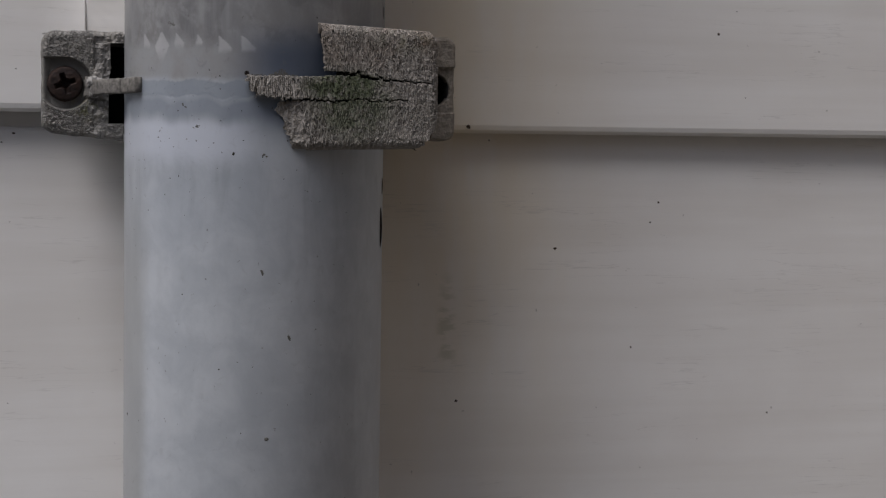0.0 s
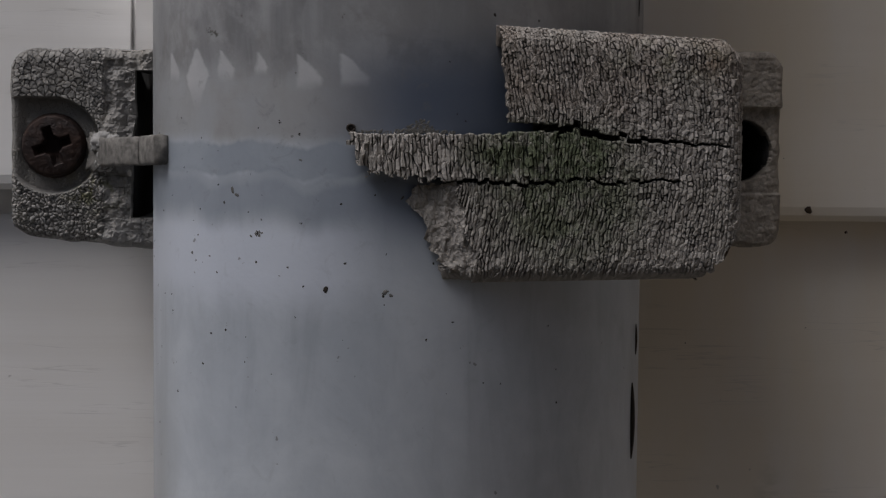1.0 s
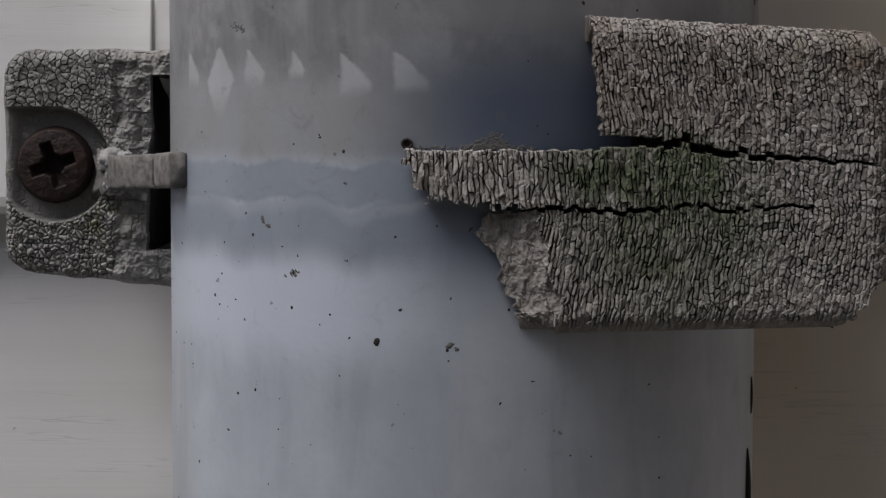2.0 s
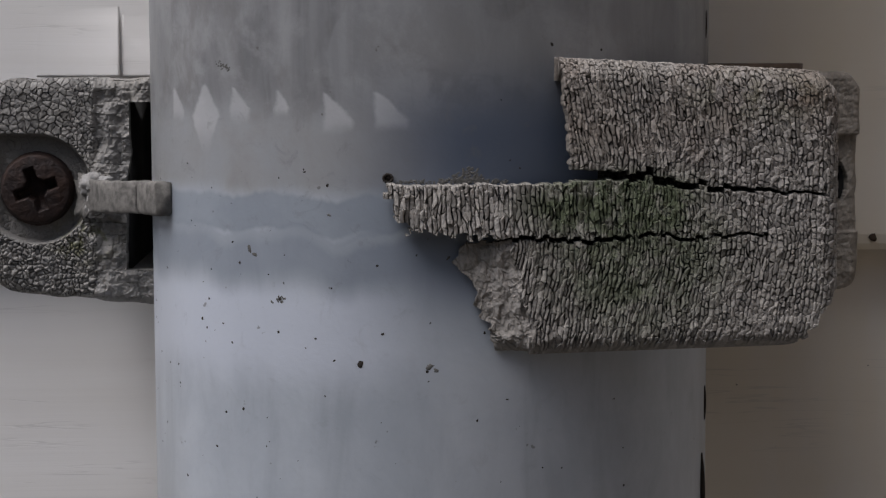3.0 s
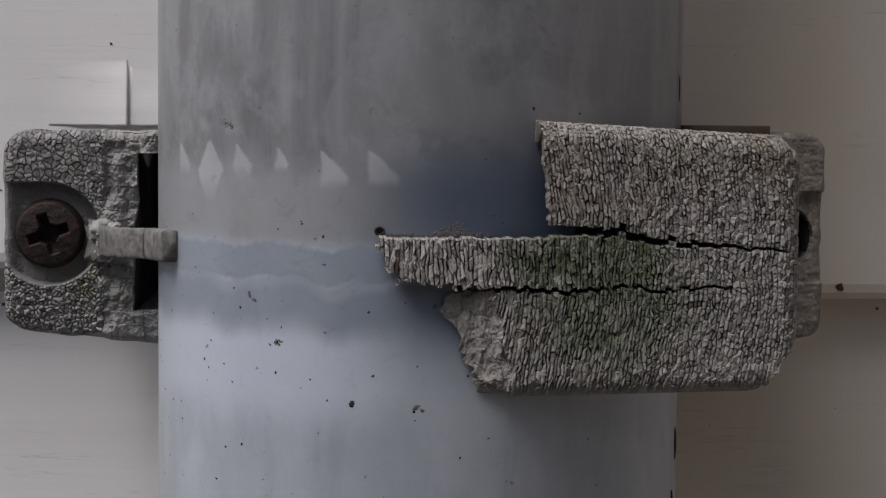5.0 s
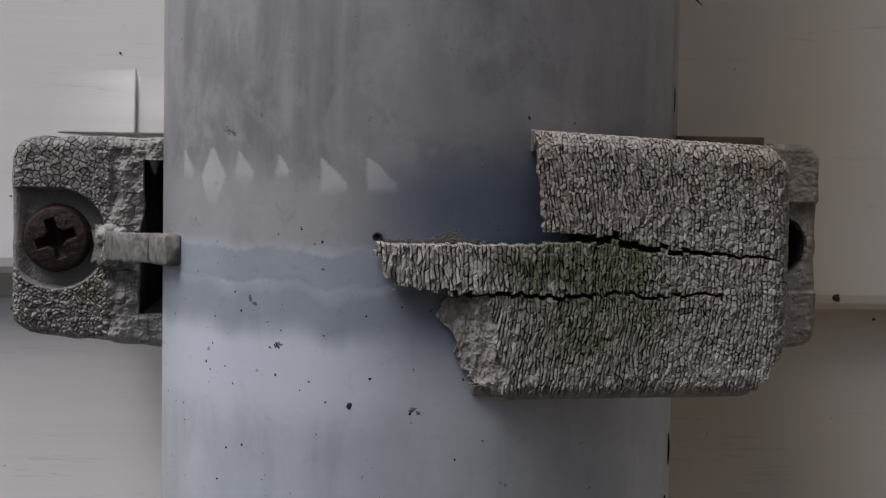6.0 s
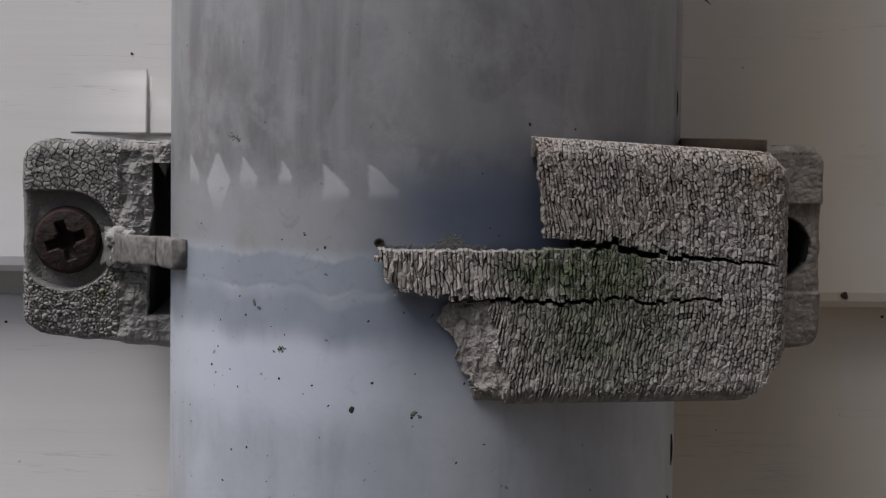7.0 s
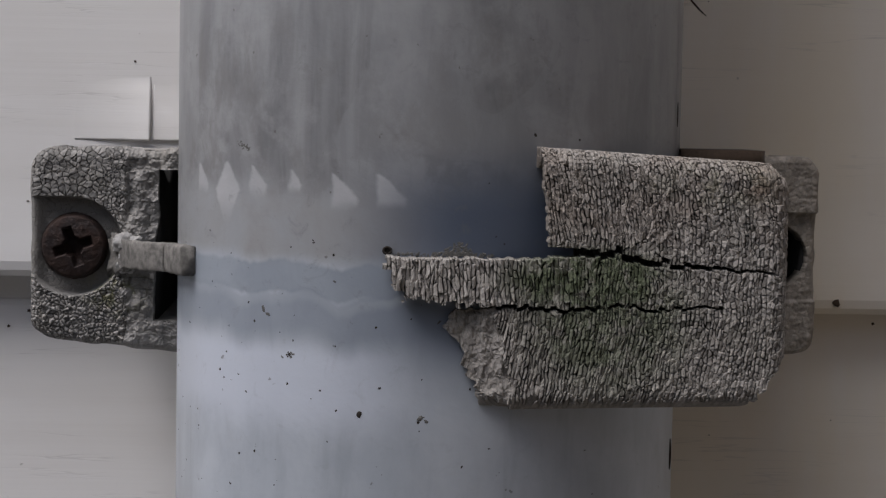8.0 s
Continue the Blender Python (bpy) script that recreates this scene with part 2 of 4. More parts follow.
def rusty_steel():
    k = Mat("rusted_screw_steel", 0.72, 0.35)
    a, b = k.noise(420, None, 5, 0.6), k.noise(1700, None, 4, 0.6)
    base = k.mix(k.step(a, 0.35, 0.65), (0.017, 0.010, 0.009), (0.040, 0.021, 0.015))
    base = k.mix(k.step(b, 0.5, 0.75, 0.0, 0.6), base, (0.045, 0.032, 0.028))
    return k.done(base, k.step(a, 0.3, 0.7, 0.6, 0.85), k.bump(k.math("ADD", a, b), 0.5, 0.0003))


def plain(name, colour, rough=0.85, scale=900.0, vary=0.35):
    k = Mat(name, rough)
    n, n2 = k.noise(scale, None, 4, 0.6), k.noise(scale * 0.13, None, 3)
    low = tuple(c * (1 - vary) for c in colour)
    base = k.mix(k.step(n, 0.3, 0.7), low, colour)
    base = k.mix(k.step(n2, 0.35, 0.7, 0.0, 0.5), base, low)
    return k.done(base, None, k.bump(n, 0.3, 0.3 / scale))


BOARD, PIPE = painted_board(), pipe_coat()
COVER = old_plastic("cracked_grey_cover_plastic", (0.43, 0.40, 0.365), (0.18, 0.163, 0.145), 0.95)
STAINED = old_plastic("stained_beige_base_plastic", (0.38, 0.335, 0.28), (0.21, 0.18, 0.145))
EAR = old_plastic("cracked_grey_base_plastic", (0.34, 0.325, 0.305), (0.15, 0.144, 0.135), 0.0, 0.7)
FRESH = plain("split_grey_plastic", (0.235, 0.22, 0.20), 0.85, 900, 0.6)
CHALK = plain("chalky_split_plastic", (0.45, 0.435, 0.415), 0.9, 1100, 0.45)
# INNER: the bracket's plastic near black, with the hollows' shade painted in
INNER = plain("inner_plastic_shade", (0.035, 0.033, 0.031), 0.85, 700)
RUST = rusty_steel()
SOOT = plain("black_dirt", (0.028, 0.021, 0.016), 0.9, 2500)
BROWN = plain("brown_dirt_and_parts", (0.075, 0.048, 0.03), 0.9, 2200)
GREYDUST = plain("grey_fluff", (0.14, 0.135, 0.125), 0.95, 3000)
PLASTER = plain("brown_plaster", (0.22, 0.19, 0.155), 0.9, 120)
GRAVEL = plain("dark_soil_ground", (0.085, 0.08, 0.07), 0.9, 60)


# ---------------------------------------------------------------- mesh helpers
Z0 = 1.2                     # height of the bracket over the ground
RP = 34.0                    # pipe radius, mm
YC = -35.8                   # pipe axis, mm
TURN = -16.8                 # how far the pipe's weathered side is turned to the left, degrees


def thing(name, label, category, where=(0, 0, Z0), kind="", group=""):
    ob = new(name)
    ob.location = where
    ob.empty_display_size = 0.02
    return tagged(ob, label, category, group, kind)


def mesh_from(name, verts, faces, mat, smooth=True):
    me = bpy.data.meshes.new(name)
    me.from_pydata(verts, [], faces)
    me.materials.append(mat)
    me.polygons.foreach_set("use_smooth", [smooth] * len(me.polygons))
    me.update()
    return me


def part(name, data, mat, parent=None, label="", smooth=True):
    """Links a bmesh or a mesh as one object under a thing."""
    if isinstance(data, bmesh.types.BMesh):
        me = bpy.data.meshes.new(name)
        bmesh.ops.recalc_face_normals(data, faces=data.faces)
        data.to_mesh(me)
        data.free()
        me.materials.append(mat)
        me.polygons.foreach_set("use_smooth", [smooth] * len(me.polygons))
        data = me
    ob = new(name, data)
    ob.parent = parent
    return tagged(ob, label)


def prism(outline, z0, z1, bevel=0.0, segments=2):
    """An upright prism over an outline in mm."""
    bm = bmesh.new()
    low = [bm.verts.new((x * MM, y * MM, z0 * MM)) for x, y in outline]
    high = [bm.verts.new((x * MM, y * MM, z1 * MM)) for x, y in outline]
    bm.faces.new(low[::-1])
    bm.faces.new(high)
    for i in range(len(low)):
        j = (i + 1) % len(low)
        bm.faces.new((low[i], low[j], high[j], high[i]))
    if bevel:
        sharp = [e for e in bm.edges if len(e.link_faces) == 2 and e.calc_face_angle(0) > 0.6]
        bmesh.ops.bevel(bm, geom=sharp, offset=bevel * MM, segments=segments, affect="EDGES", profile=0.5)
    return bm


def hash01(i, j, seed):
    v = np.sin(i * 127.1 + j * 311.7 + seed * 74.7) * 43758.5453
    return v - np.floor(v)


def soft_noise(u, v, seed=0):
    """Value noise from 0 to 1 on arrays."""
    i, j = np.floor(u), np.floor(v)
    a, b = u - i, v - j
    a, b = a * a * (3 - 2 * a), b * b * (3 - 2 * b)
    top = hash01(i, j, seed) * (1 - a) + hash01(i + 1, j, seed) * a
    low = hash01(i, j + 1, seed) * (1 - a) + hash01(i + 1, j + 1, seed) * a
    return top * (1 - b) + low * b


def flakes(u, v, seed, jitter=0.85):
    """Voronoi flakes on arrays u, v: distance to the nearest crack, a random shade, and the flake's centre."""
    i, j = np.floor(u), np.floor(v)
    best = np.full(u.shape, 1e9)
    cu, cv, shade = np.zeros_like(u), np.zeros_like(u), np.zeros_like(u)
    cells = []
    for di in (-1, 0, 1):
        for dj in (-1, 0, 1):
            a, b = i + di, j + dj
            pu = a + 0.5 + jitter * (hash01(a, b, seed) - 0.5)
            pv = b + 0.5 + jitter * (hash01(a, b, seed + 9) - 0.5)
            cells.append((pu, pv))
            d = (pu - u) ** 2 + (pv - v) ** 2
            less = d < best
            best = np.where(less, d, best)
            cu, cv = np.where(less, pu, cu), np.where(less, pv, cv)
            shade = np.where(less, hash01(a, b, seed + 21), shade)
    edge = np.full(u.shape, 9.0)
    for pu, pv in cells:
        gap = np.hypot(pu - cu, pv - cv)
        d = ((pu - u) ** 2 + (pv - v) ** 2 - best) / (2 * np.maximum(gap, 1e-6))
        edge = np.where(gap > 1e-4, np.minimum(edge, d), edge)
    return edge, shade, cu, cv


def shards(x, y, wide, tall, seed, jitter=0.6, square=0.6):
    """Voronoi flakes of a given width and height: distance to the nearest crack in mm (cracks across count as narrower), a random shade,
    the flake's centre, and a tilt of its face. square: below 1 the sides run straighter up and the splits straighter across."""
    u, v = x / wide, y / tall
    i, j = np.floor(u), np.floor(v)
    best = np.full(u.shape, 1e9)
    cu, cv, shade = np.zeros_like(u), np.zeros_like(u), np.zeros_like(u)
    cells = []
    for di in (-1, 0, 1):
        for dj in (-2, -1, 0, 1):
            a, b = i + di, j + dj
            pu = a + 0.5 + 0.6 * (hash01(a, 0 * a, seed) - 0.5) + 0.32 * (1.4 * square) * (hash01(a, b, seed + 2) - 0.5)
            pv = b + 0.5 + hash01(a, 0 * a, seed + 5) + jitter * (hash01(a, b, seed + 9) - 0.5)
            cells.append((pu, pv))
            d = (pu - u) ** 2 + (square * (pv - v)) ** 2
            less = d < best
            best = np.where(less, d, best)
            cu, cv = np.where(less, pu, cu), np.where(less, pv, cv)
            shade = np.where(less, hash01(a, b, seed + 21), shade)
    edge = np.full(u.shape, 9.0)
    for pu, pv in cells:
        du, dv = pu - cu, pv - cv
        slope = np.maximum(np.hypot(du / wide, square ** 2 * dv / tall), 1e-6)
        d = ((pu - u) ** 2 + (square * (pv - v)) ** 2 - best) / 2 / slope * (1 + 0.4 * np.abs(square ** 2 * dv / tall) / slope)
        edge = np.where(np.abs(du) + np.abs(dv) > 1e-4, np.minimum(edge, d), edge)
    tilt = (u - cu) * wide * (hash01(shade * 91, shade * 17, 31) - 0.5) + (v - cv) * tall * (hash01(shade * 57, shade * 29, 32) - 0.5)
    return edge, shade, cu * wide, cv * tall, tilt


def blocks(u, v, seed, loose=0.7):
    """Upright columns split across into blocks: distances to the sides and to the splits, a random shade, the block's centre."""
    def line(p, key, salt):
        i = np.floor(p)
        near = [np.full(p.shape, 9.0), np.full(p.shape, 9.0)]
        who, mid = np.zeros_like(p), np.zeros_like(p)
        for d in (-2, -1, 0, 1, 2):
            c = i + d + 0.5 + loose * (hash01(i + d, key, salt) - 0.5)
            dist = np.abs(c - p)
            less = dist < near[0]
            near[1] = np.where(less, near[0], np.minimum(near[1], dist))
            who, mid = np.where(less, i + d, who), np.where(less, c, mid)
            near[0] = np.where(less, dist, near[0])
        return (near[1] - near[0]) / 2, who, mid
    eu, col, cu = line(u, 0 * u, seed)
    shift = 9.7 * hash01(col, 0 * u, seed + 3)
    ev, row, cv = line(v + shift, col, seed + 5)
    return eu, ev, hash01(col, row, seed + 7), cu, cv - shift


def ramp(x, lo, hi):
    t = np.clip((x - lo) / (hi - lo), 0, 1)
    return t * t * (3 - 2 * t)


def relief(name, front, back, keep, mat, cell, groove, smooth=True):
    """A closed shell from two grids of points in mm; keep: which grid squares stand."""
    n, m = front.shape[:2]
    ids = np.arange(n * m).reshape(n, m)
    a, b, c, d = ids[:-1, :-1], ids[1:, :-1], ids[1:, 1:], ids[:-1, 1:]
    quads = np.stack([a, b, c, d], -1)
    faces = [quads[keep], quads[keep][:, ::-1] + n * m]
    wide = np.pad(keep, 1)
    walls = []
    # neighbours: a-b lies towards smaller second index, c-d towards larger, d-a smaller first, b-c larger first
    for rim, p, q in ((keep & ~wide[1:-1, :-2], a, b), (keep & ~wide[1:-1, 2:], c, d), (keep & ~wide[:-2, 1:-1], d, a), (keep & ~wide[2:, 1:-1], b, c)):
        walls.append(np.stack([q[rim], p[rim], p[rim] + n * m, q[rim] + n * m], -1))
    allf = np.concatenate(faces + walls)
    pts = np.concatenate([front.reshape(-1, 3), back.reshape(-1, 3)]) * MM
    used = np.unique(allf)
    remap = np.zeros(len(pts), int)
    remap[used] = np.arange(len(used))
    me = mesh_from(name, pts[used].tolist(), remap[allf].tolist(), mat, smooth)
    for key, grid in (("cell", cell), ("groove", groove)):
        both = np.concatenate([grid.ravel(), np.full(n * m, 0.35)])[used]
        me.attributes.new(key, "FLOAT", "POINT").data.foreach_set("value", both.astype(np.float32))
    return me


def tube(points, radii, sides=8):
    """A round stalk along points in mm."""
    bm = bmesh.new()
    rings = []
    for i, p in enumerate(points):
        p = Vector(p)
        way = (Vector(points[min(i + 1, len(points) - 1)]) - Vector(points[max(i - 1, 0)])).normalized()
        side = way.cross(Vector((0.3, 1, 0.2))).normalized()
        up = way.cross(side)
        rings.append([bm.verts.new((p + radii[i] * (side * math.cos(a) + up * math.sin(a))) * MM) for a in [2 * math.pi * k / sides for k in range(sides)]])
    for r, s in zip(rings, rings[1:]):
        for k in range(sides):
            bm.faces.new((r[k], r[(k + 1) % sides], s[(k + 1) % sides], s[k]))
    bm.faces.new(rings[0])
    bm.faces.new(rings[-1])
    return bm


def on_pipe(deg, z, out=0.0):
    """A place on the pipe, by its weathered side's own angle and height."""
    a = radians(deg + TURN)
    return Vector(((RP + out) * math.sin(a), YC - (RP + out) * math.cos(a), z - 2.1))


def lumps(name, spots, mat, label, category):
    """Many tiny flattened crumbs as one object. spots: place, normal, size, length, turn in mm."""
    verts, faces = [], []
    rnd = random.Random(5)
    for place, normal, size, length, turn in spots:
        n = Vector(normal).normalized()
        side = n.cross(Vector((0, 0, 1)))
        side.normalize()
        up = side.cross(n)
        e1 = side * math.cos(turn) + up * math.sin(turn)
        e2 = n.cross(e1)
        start = len(verts)
        rim = 9
        for ring, (r, h) in enumerate(((1.0, -0.05), (0.8, 0.13), (0.35, 0.2))):
            for k in range(rim):
                a = 2 * math.pi * k / rim
                w = r * rnd.uniform(0.7, 1.2) * size
                verts.append((Vector(place) + e1 * math.cos(a) * w * length + e2 * math.sin(a) * w + n * h * size) * MM)
        for ring in range(2):
            for k in range(rim):
                p, q = start + ring * rim + k, start + ring * rim + (k + 1) % rim
                faces.append((p, q, q + rim, p + rim))
        faces.append([start + 2 * rim + k for k in range(rim)])
    ob = new(name, mesh_from(name, verts, faces, mat))
    ob.location = (0, 0, Z0)
    return tagged(ob, label, category, kind="stuff")


# ---------------------------------------------------------------- ground and wall
bm = bmesh.new()
bmesh.ops.create_grid(bm, x_segments=24, y_segments=24, size=400)
for v in bm.verts:
    v.co.z = 0.02 * noise.noise(v.co * 0.05) if v.co.length > 20 else 0.0
tagged(part("ground", bm, GRAVEL), "dark bare soil ground below the wall", "ground", kind="structure")

WALL_Y = 4.8                 # the boards' lower edges, behind the pipe, mm
STEP = 0.152                 # board spacing
LAP_LEFT, LAP_RIGHT = -0.0109, -0.0153     # the boards meet behind the pipe and do not quite line up


def wall_face(x, z):
    """Depth of the boards' face at a place near the bracket, mm."""
    lap = (LAP_LEFT if x < 0 else LAP_RIGHT) / MM
    return WALL_Y + 1.0 + (z - lap - 4.8 + (0 if z > lap else STEP / MM)) * 0.0449


wall = new("wall_north")
wall.location = (0, WALL_Y * MM, Z0)
tagged(wall, "white painted wooden lap siding wall", "wall", kind="structure")
TOP = STEP + 0.02
right_prof = [(0.0085, TOP), (0.0010, 0.0048), (0.00092, 0.0024), (0.0012, 0.0010), (0.0022, 0.0), (0.0070, 0.0), (0.0160, TOP)]
# the boards on the left have a rebate along the top, whose shoulder shows under the next board
left_prof = [(0.0102, TOP), (0.0094, STEP - 0.0042), (0.0083, STEP - 0.0044), (0.0076, STEP - 0.0052)] + right_prof[1:]
for prof, x0, x1, lap in ((left_prof, -1.6, -0.0006, LAP_LEFT), (right_prof, 0.0006, 0.6, LAP_RIGHT)):
    bm = bmesh.new()
    ends = [[bm.verts.new((x, y, z)) for y, z in prof] for x in (x0, x1)]
    for k in range(len(prof)):
        j = (k + 1) % len(prof)
        bm.faces.new((ends[0][k], ends[1][k], ends[1][j], ends[0][j]))
    bm.faces.new(ends[0])
    bm.faces.new(ends[1][::-1])
    first = part("board", bm, BOARD, wall, smooth=False)
    first.location = (0, 0, lap)
    for row in list(range(-7, 0)) + list(range(1, 10)):
        b = new("board", first.data)
        b.parent, b.location = wall, (0, 0, lap + row * STEP)
bm = bmesh.new()
bmesh.ops.create_cube(bm, size=1, matrix=Matrix.Translation((-0.5, 0.0715, 0.15)) @ Matrix.Diagonal((2.2, 0.1, 2.7, 1)))
part("wall_core", bm, BOARD, wall, smooth=False)

# unseen brown plastered wall, added to block sky on the right and bounce warm light
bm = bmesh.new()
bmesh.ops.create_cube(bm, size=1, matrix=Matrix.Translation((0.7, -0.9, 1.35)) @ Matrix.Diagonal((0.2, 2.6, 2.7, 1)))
tagged(part("added_wall_east", bm, PLASTER, smooth=False), "unseen plain brown wall added to dim the right side", "wall", kind="structure")

# unseen wall behind the camera, added to block low sky from the front
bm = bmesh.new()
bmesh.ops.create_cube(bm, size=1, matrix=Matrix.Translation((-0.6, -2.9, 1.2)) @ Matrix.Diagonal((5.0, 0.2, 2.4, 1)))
tagged(part("added_wall_south", bm, PLASTER, smooth=False), "unseen plain brown wall added to block the low front sky", "wall", kind="structure")

# a thin painted shim behind the bracket's left foot, split in two, its lower edge standing off the wall
shim = thing("wall_shim", "thin white painted wood shim split beside the bracket", "shim")
def shim_leaf(x0, x1, z0, z1, lift_left, lift_right, edge_up):
    xs, zs = np.linspace(x0, x1, 40), np.linspace(z0, z1, 30)
    X, Zg = np.meshgrid(xs, zs, indexing="ij")
    t = (X - x0) / (x1 - x0)
    low = 1 - ramp(Zg, z0, z1)
    wall_y = wall_face(x0, Zg.min()) + (Zg - Zg.min()) * 0.0449
    fade = (t ** 1.5 if edge_up else 1.0) * (1 - ramp(Zg, z1 - 3.5, z1)) * (1 - 0.45 * ramp(Zg, z0 + 3, z1))
    Y = wall_y + 0.06 - fade * (lift_left + (lift_right - lift_left) * t + 0.4 * low + 0.05 * soft_noise(X * 0.5, Zg * 0.6, 3))
    front = np.stack([X, Y, Zg + 0.02 * np.sin(X * 1.3)], -1)
    back = front + np.array([0, 0.55, 0.0])
    back[..., 1] = np.maximum(back[..., 1], front[..., 1] + 0.4)
    g = np.zeros_like(X)
    return relief("leaf", front, back, np.ones((39, 29), bool), BOARD, g, g)
for data in (shim_leaf(-56.0, -42.3, 10.9, 21.4, 0.25, 0.6, 1), shim_leaf(-41.9, -30.0, 10.9, 21.2, 0.04, 0.1, 0)):
    leaf = part("leaf", data, BOARD, shim)

# ---------------------------------------------------------------- downpipe
pipe = thing("downpipe", "round weathered blue-grey downpipe fixed to the wall", "downpipe", (0, YC * MM, Z0 - 0.0021))
pipe.rotation_euler = (0, 0, radians(TURN))
bm = bmesh.new()
rings = []
SEG = 144
for r, z in ((RP, -1.12), (RP, 1.35), (RP - 1.6, 1.35), (RP - 1.6, -1.12)):
    rings.append([bm.verts.new((r * MM * math.sin(2 * math.pi * k / SEG), -r * MM * math.cos(2 * math.pi * k / SEG), z)) for k in range(SEG)])
for r, s in zip(rings, rings[1:] + rings[:1]):
    for k in range(SEG):
        bm.faces.new((r[k], r[(k + 1) % SEG], s[(k + 1) % SEG], s[k]))
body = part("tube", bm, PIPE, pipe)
# splits along the right flank
for z0, z1, wide, deg in ((-43.0, -32.6, 0.5, 85.3), (16.8, 20.0, 0.1, 87.0), (-29.0, -24.8, 0.22, 89.0)):
    n = 9
    path = [Vector(((RP + 0.05) * math.sin(radians(deg)), -(RP + 0.05) * math.cos(radians(deg)), z0 + (z1 - z0) * i / (n - 1))) for i in range(n)]
    part("split", tube(path, [max(0.04, wide * math.sin(math.pi * (i + 0.3) / (n - 0.4)) ** 0.7) for i in range(n)], 8), SOOT, pipe, "dark open split in the seam")

# ---------------------------------------------------------------- bracket
bracket = thing("pipe_bracket", "cracked grey plastic pipe bracket with broken-off cover", "pipe bracket")
ARC = lambda a0, a1, r, n=24: [(r * math.sin(radians(a0 + (a1 - a0) * k / n)), YC - r * math.cos(radians(a0 + (a1 - a0) * k / n))) for k in range(n + 1)]


EAR_Y = -31.0                # front of the two fixing ears, mm


def left_ear():
    xs, zs = np.arange(-57.0, -32.9, 0.085), np.arange(-18.6, 11.4, 0.085)
    X, Zg = np.meshgrid(xs, zs, indexing="ij")
    wob = 0.5 * (soft_noise(X * 0.45, Zg * 0.45, 2) - 0.5)
    # crackle, coarser at the top left and finer below
    wx, wz = X + 0.5 * soft_noise(X * 0.8, Zg * 0.8, 5), Zg + 0.5 * soft_noise(X * 0.8, Zg * 0.8, 6)
    plates = (Zg + 2.5 * soft_noise(X * 0.5, Zg * 0.5, 18) > 1.2) & (X + 2.5 * soft_noise(X * 0.5, Zg * 0.5, 19) < -43.5)
    fine = np.where(plates, 0.86, 0.58)
    big, small = flakes(wx / 0.86, wz / 0.86, 3, 0.95), flakes(wx / 0.58, wz / 0.58, 4, 0.95)
    e1, sh1 = np.where(plates, big[0], small[0]), np.where(plates, big[1], small[1])
    # blocky horizontal splits on the broken inner rim
    ea, eb, sh2, _, _ = blocks((Zg + 0.5 * soft_noise(X * 0.7, Zg * 0.7, 8)) / 1.5, (X + 0.6 * soft_noise(X * 0.8, Zg * 0.6, 9)) / 3.6, 12)
    e2 = np.minimum(ea * 1.5, eb * 3.6) / 1.7
    inner = ramp(X + 0.9 * soft_noise(X * 0.3, Zg * 0.7, 7), -41.6, -41.0)
    edge = np.where(inner > 0.5, e2 * 1.7, e1 * fine)
    shade = np.where(inner > 0.5, 0.45 + 0.5 * sh2, sh1)
    rise = (shade - 0.5) * np.where(inner > 0.5, 0.55, 0.18 + 0.2 * (1 - ramp(Zg, -5, 0))) + 0.16 * (soft_noise(X * 3.5, Zg * 3.5, 4) - 0.5)
    crisp = 0.5 + 0.5 * ramp(soft_noise(X * 0.6, Zg * 0.6, 15), 0.3, 0.65)
    crisp = crisp * (0.75 + 0.25 * ramp(Zg, -3, 3) * ramp(-X, 41, 46))
    crisp = np.where(inner > 0.5, 0.6 * crisp, crisp)
    rise += np.where(inner > 0.5, 0.0, 0.04 + 0.12 * (1 - ramp(Zg, -6, 0))) * ramp(edge, 0.0, 0.3)
    rise -= 0.45 * crisp * (1 - ramp(edge, 0.012, 0.045))
    rise += inner * (0.5 * (soft_noise(X * 1.4, Zg * 1.4, 16) - 0.5) + 0.25 * (soft_noise(X * 3.4, Zg * 3.4, 17) - 0.5))
    groove = crisp * (1 - ramp(edge, 0.015, 0.05))
    # the rim stands a little back where pieces broke away, with ragged lumps round it
    rise -= inner * 0.8 * ramp(soft_noise(X * 0.5, Zg * 0.35, 11), 0.2, 0.7)
    rise += 0.9 * np.exp(-(((X + 40.6) / 1.3) ** 2 + ((Zg + 2.6) / 2.6) ** 2)) + 0.5 * np.exp(-(((X + 41.6) / 0.7) ** 2)) * ramp(soft_noise(X, Zg * 0.6, 13), 0.4, 0.8)
    # counterbore round the screw, running out to the left at its top
    r = np.hypot(X + 49.0, Zg + 3.4)
    bore = 1 - ramp(r, 6.5, 7.0)
    bore = np.maximum(bore, (1 - ramp(np.abs(Zg - 0.2), 3.1, 3.4)) * ramp(-X, 49.6, 49.7)) * ramp(X, -55.4, -52.6)
    rise = rise * (1 - 0.8 * ramp(bore, 0.0, 0.2)) - 2.1 * bore
    groove, shade = groove * (1 - ramp(bore, 0.0, 0.2)), shade + (0.25 - shade) * ramp(bore, 0.0, 0.2)
    # rounded outer edges
    left, top, low = X + 55.0 + wob, 10.5 - Zg + wob, Zg + 18.1 + 0.1 * (X + 36) + wob
    corner = np.minimum(np.minimum(left, top), low)
    cut = np.where((left < 3.2) & (top < 3.2), 3.2 - np.hypot(3.2 - left, 3.2 - top), corner)
    cut = np.where((left < 2.6) & (low < 2.6), 2.6 - np.hypot(2.6 - left, 2.6 - low), cut)
    t = np.clip(cut / 1.6, 0, 1)
    rise -= 2.2 * (1 - np.sqrt(1 - (1 - t) ** 2))
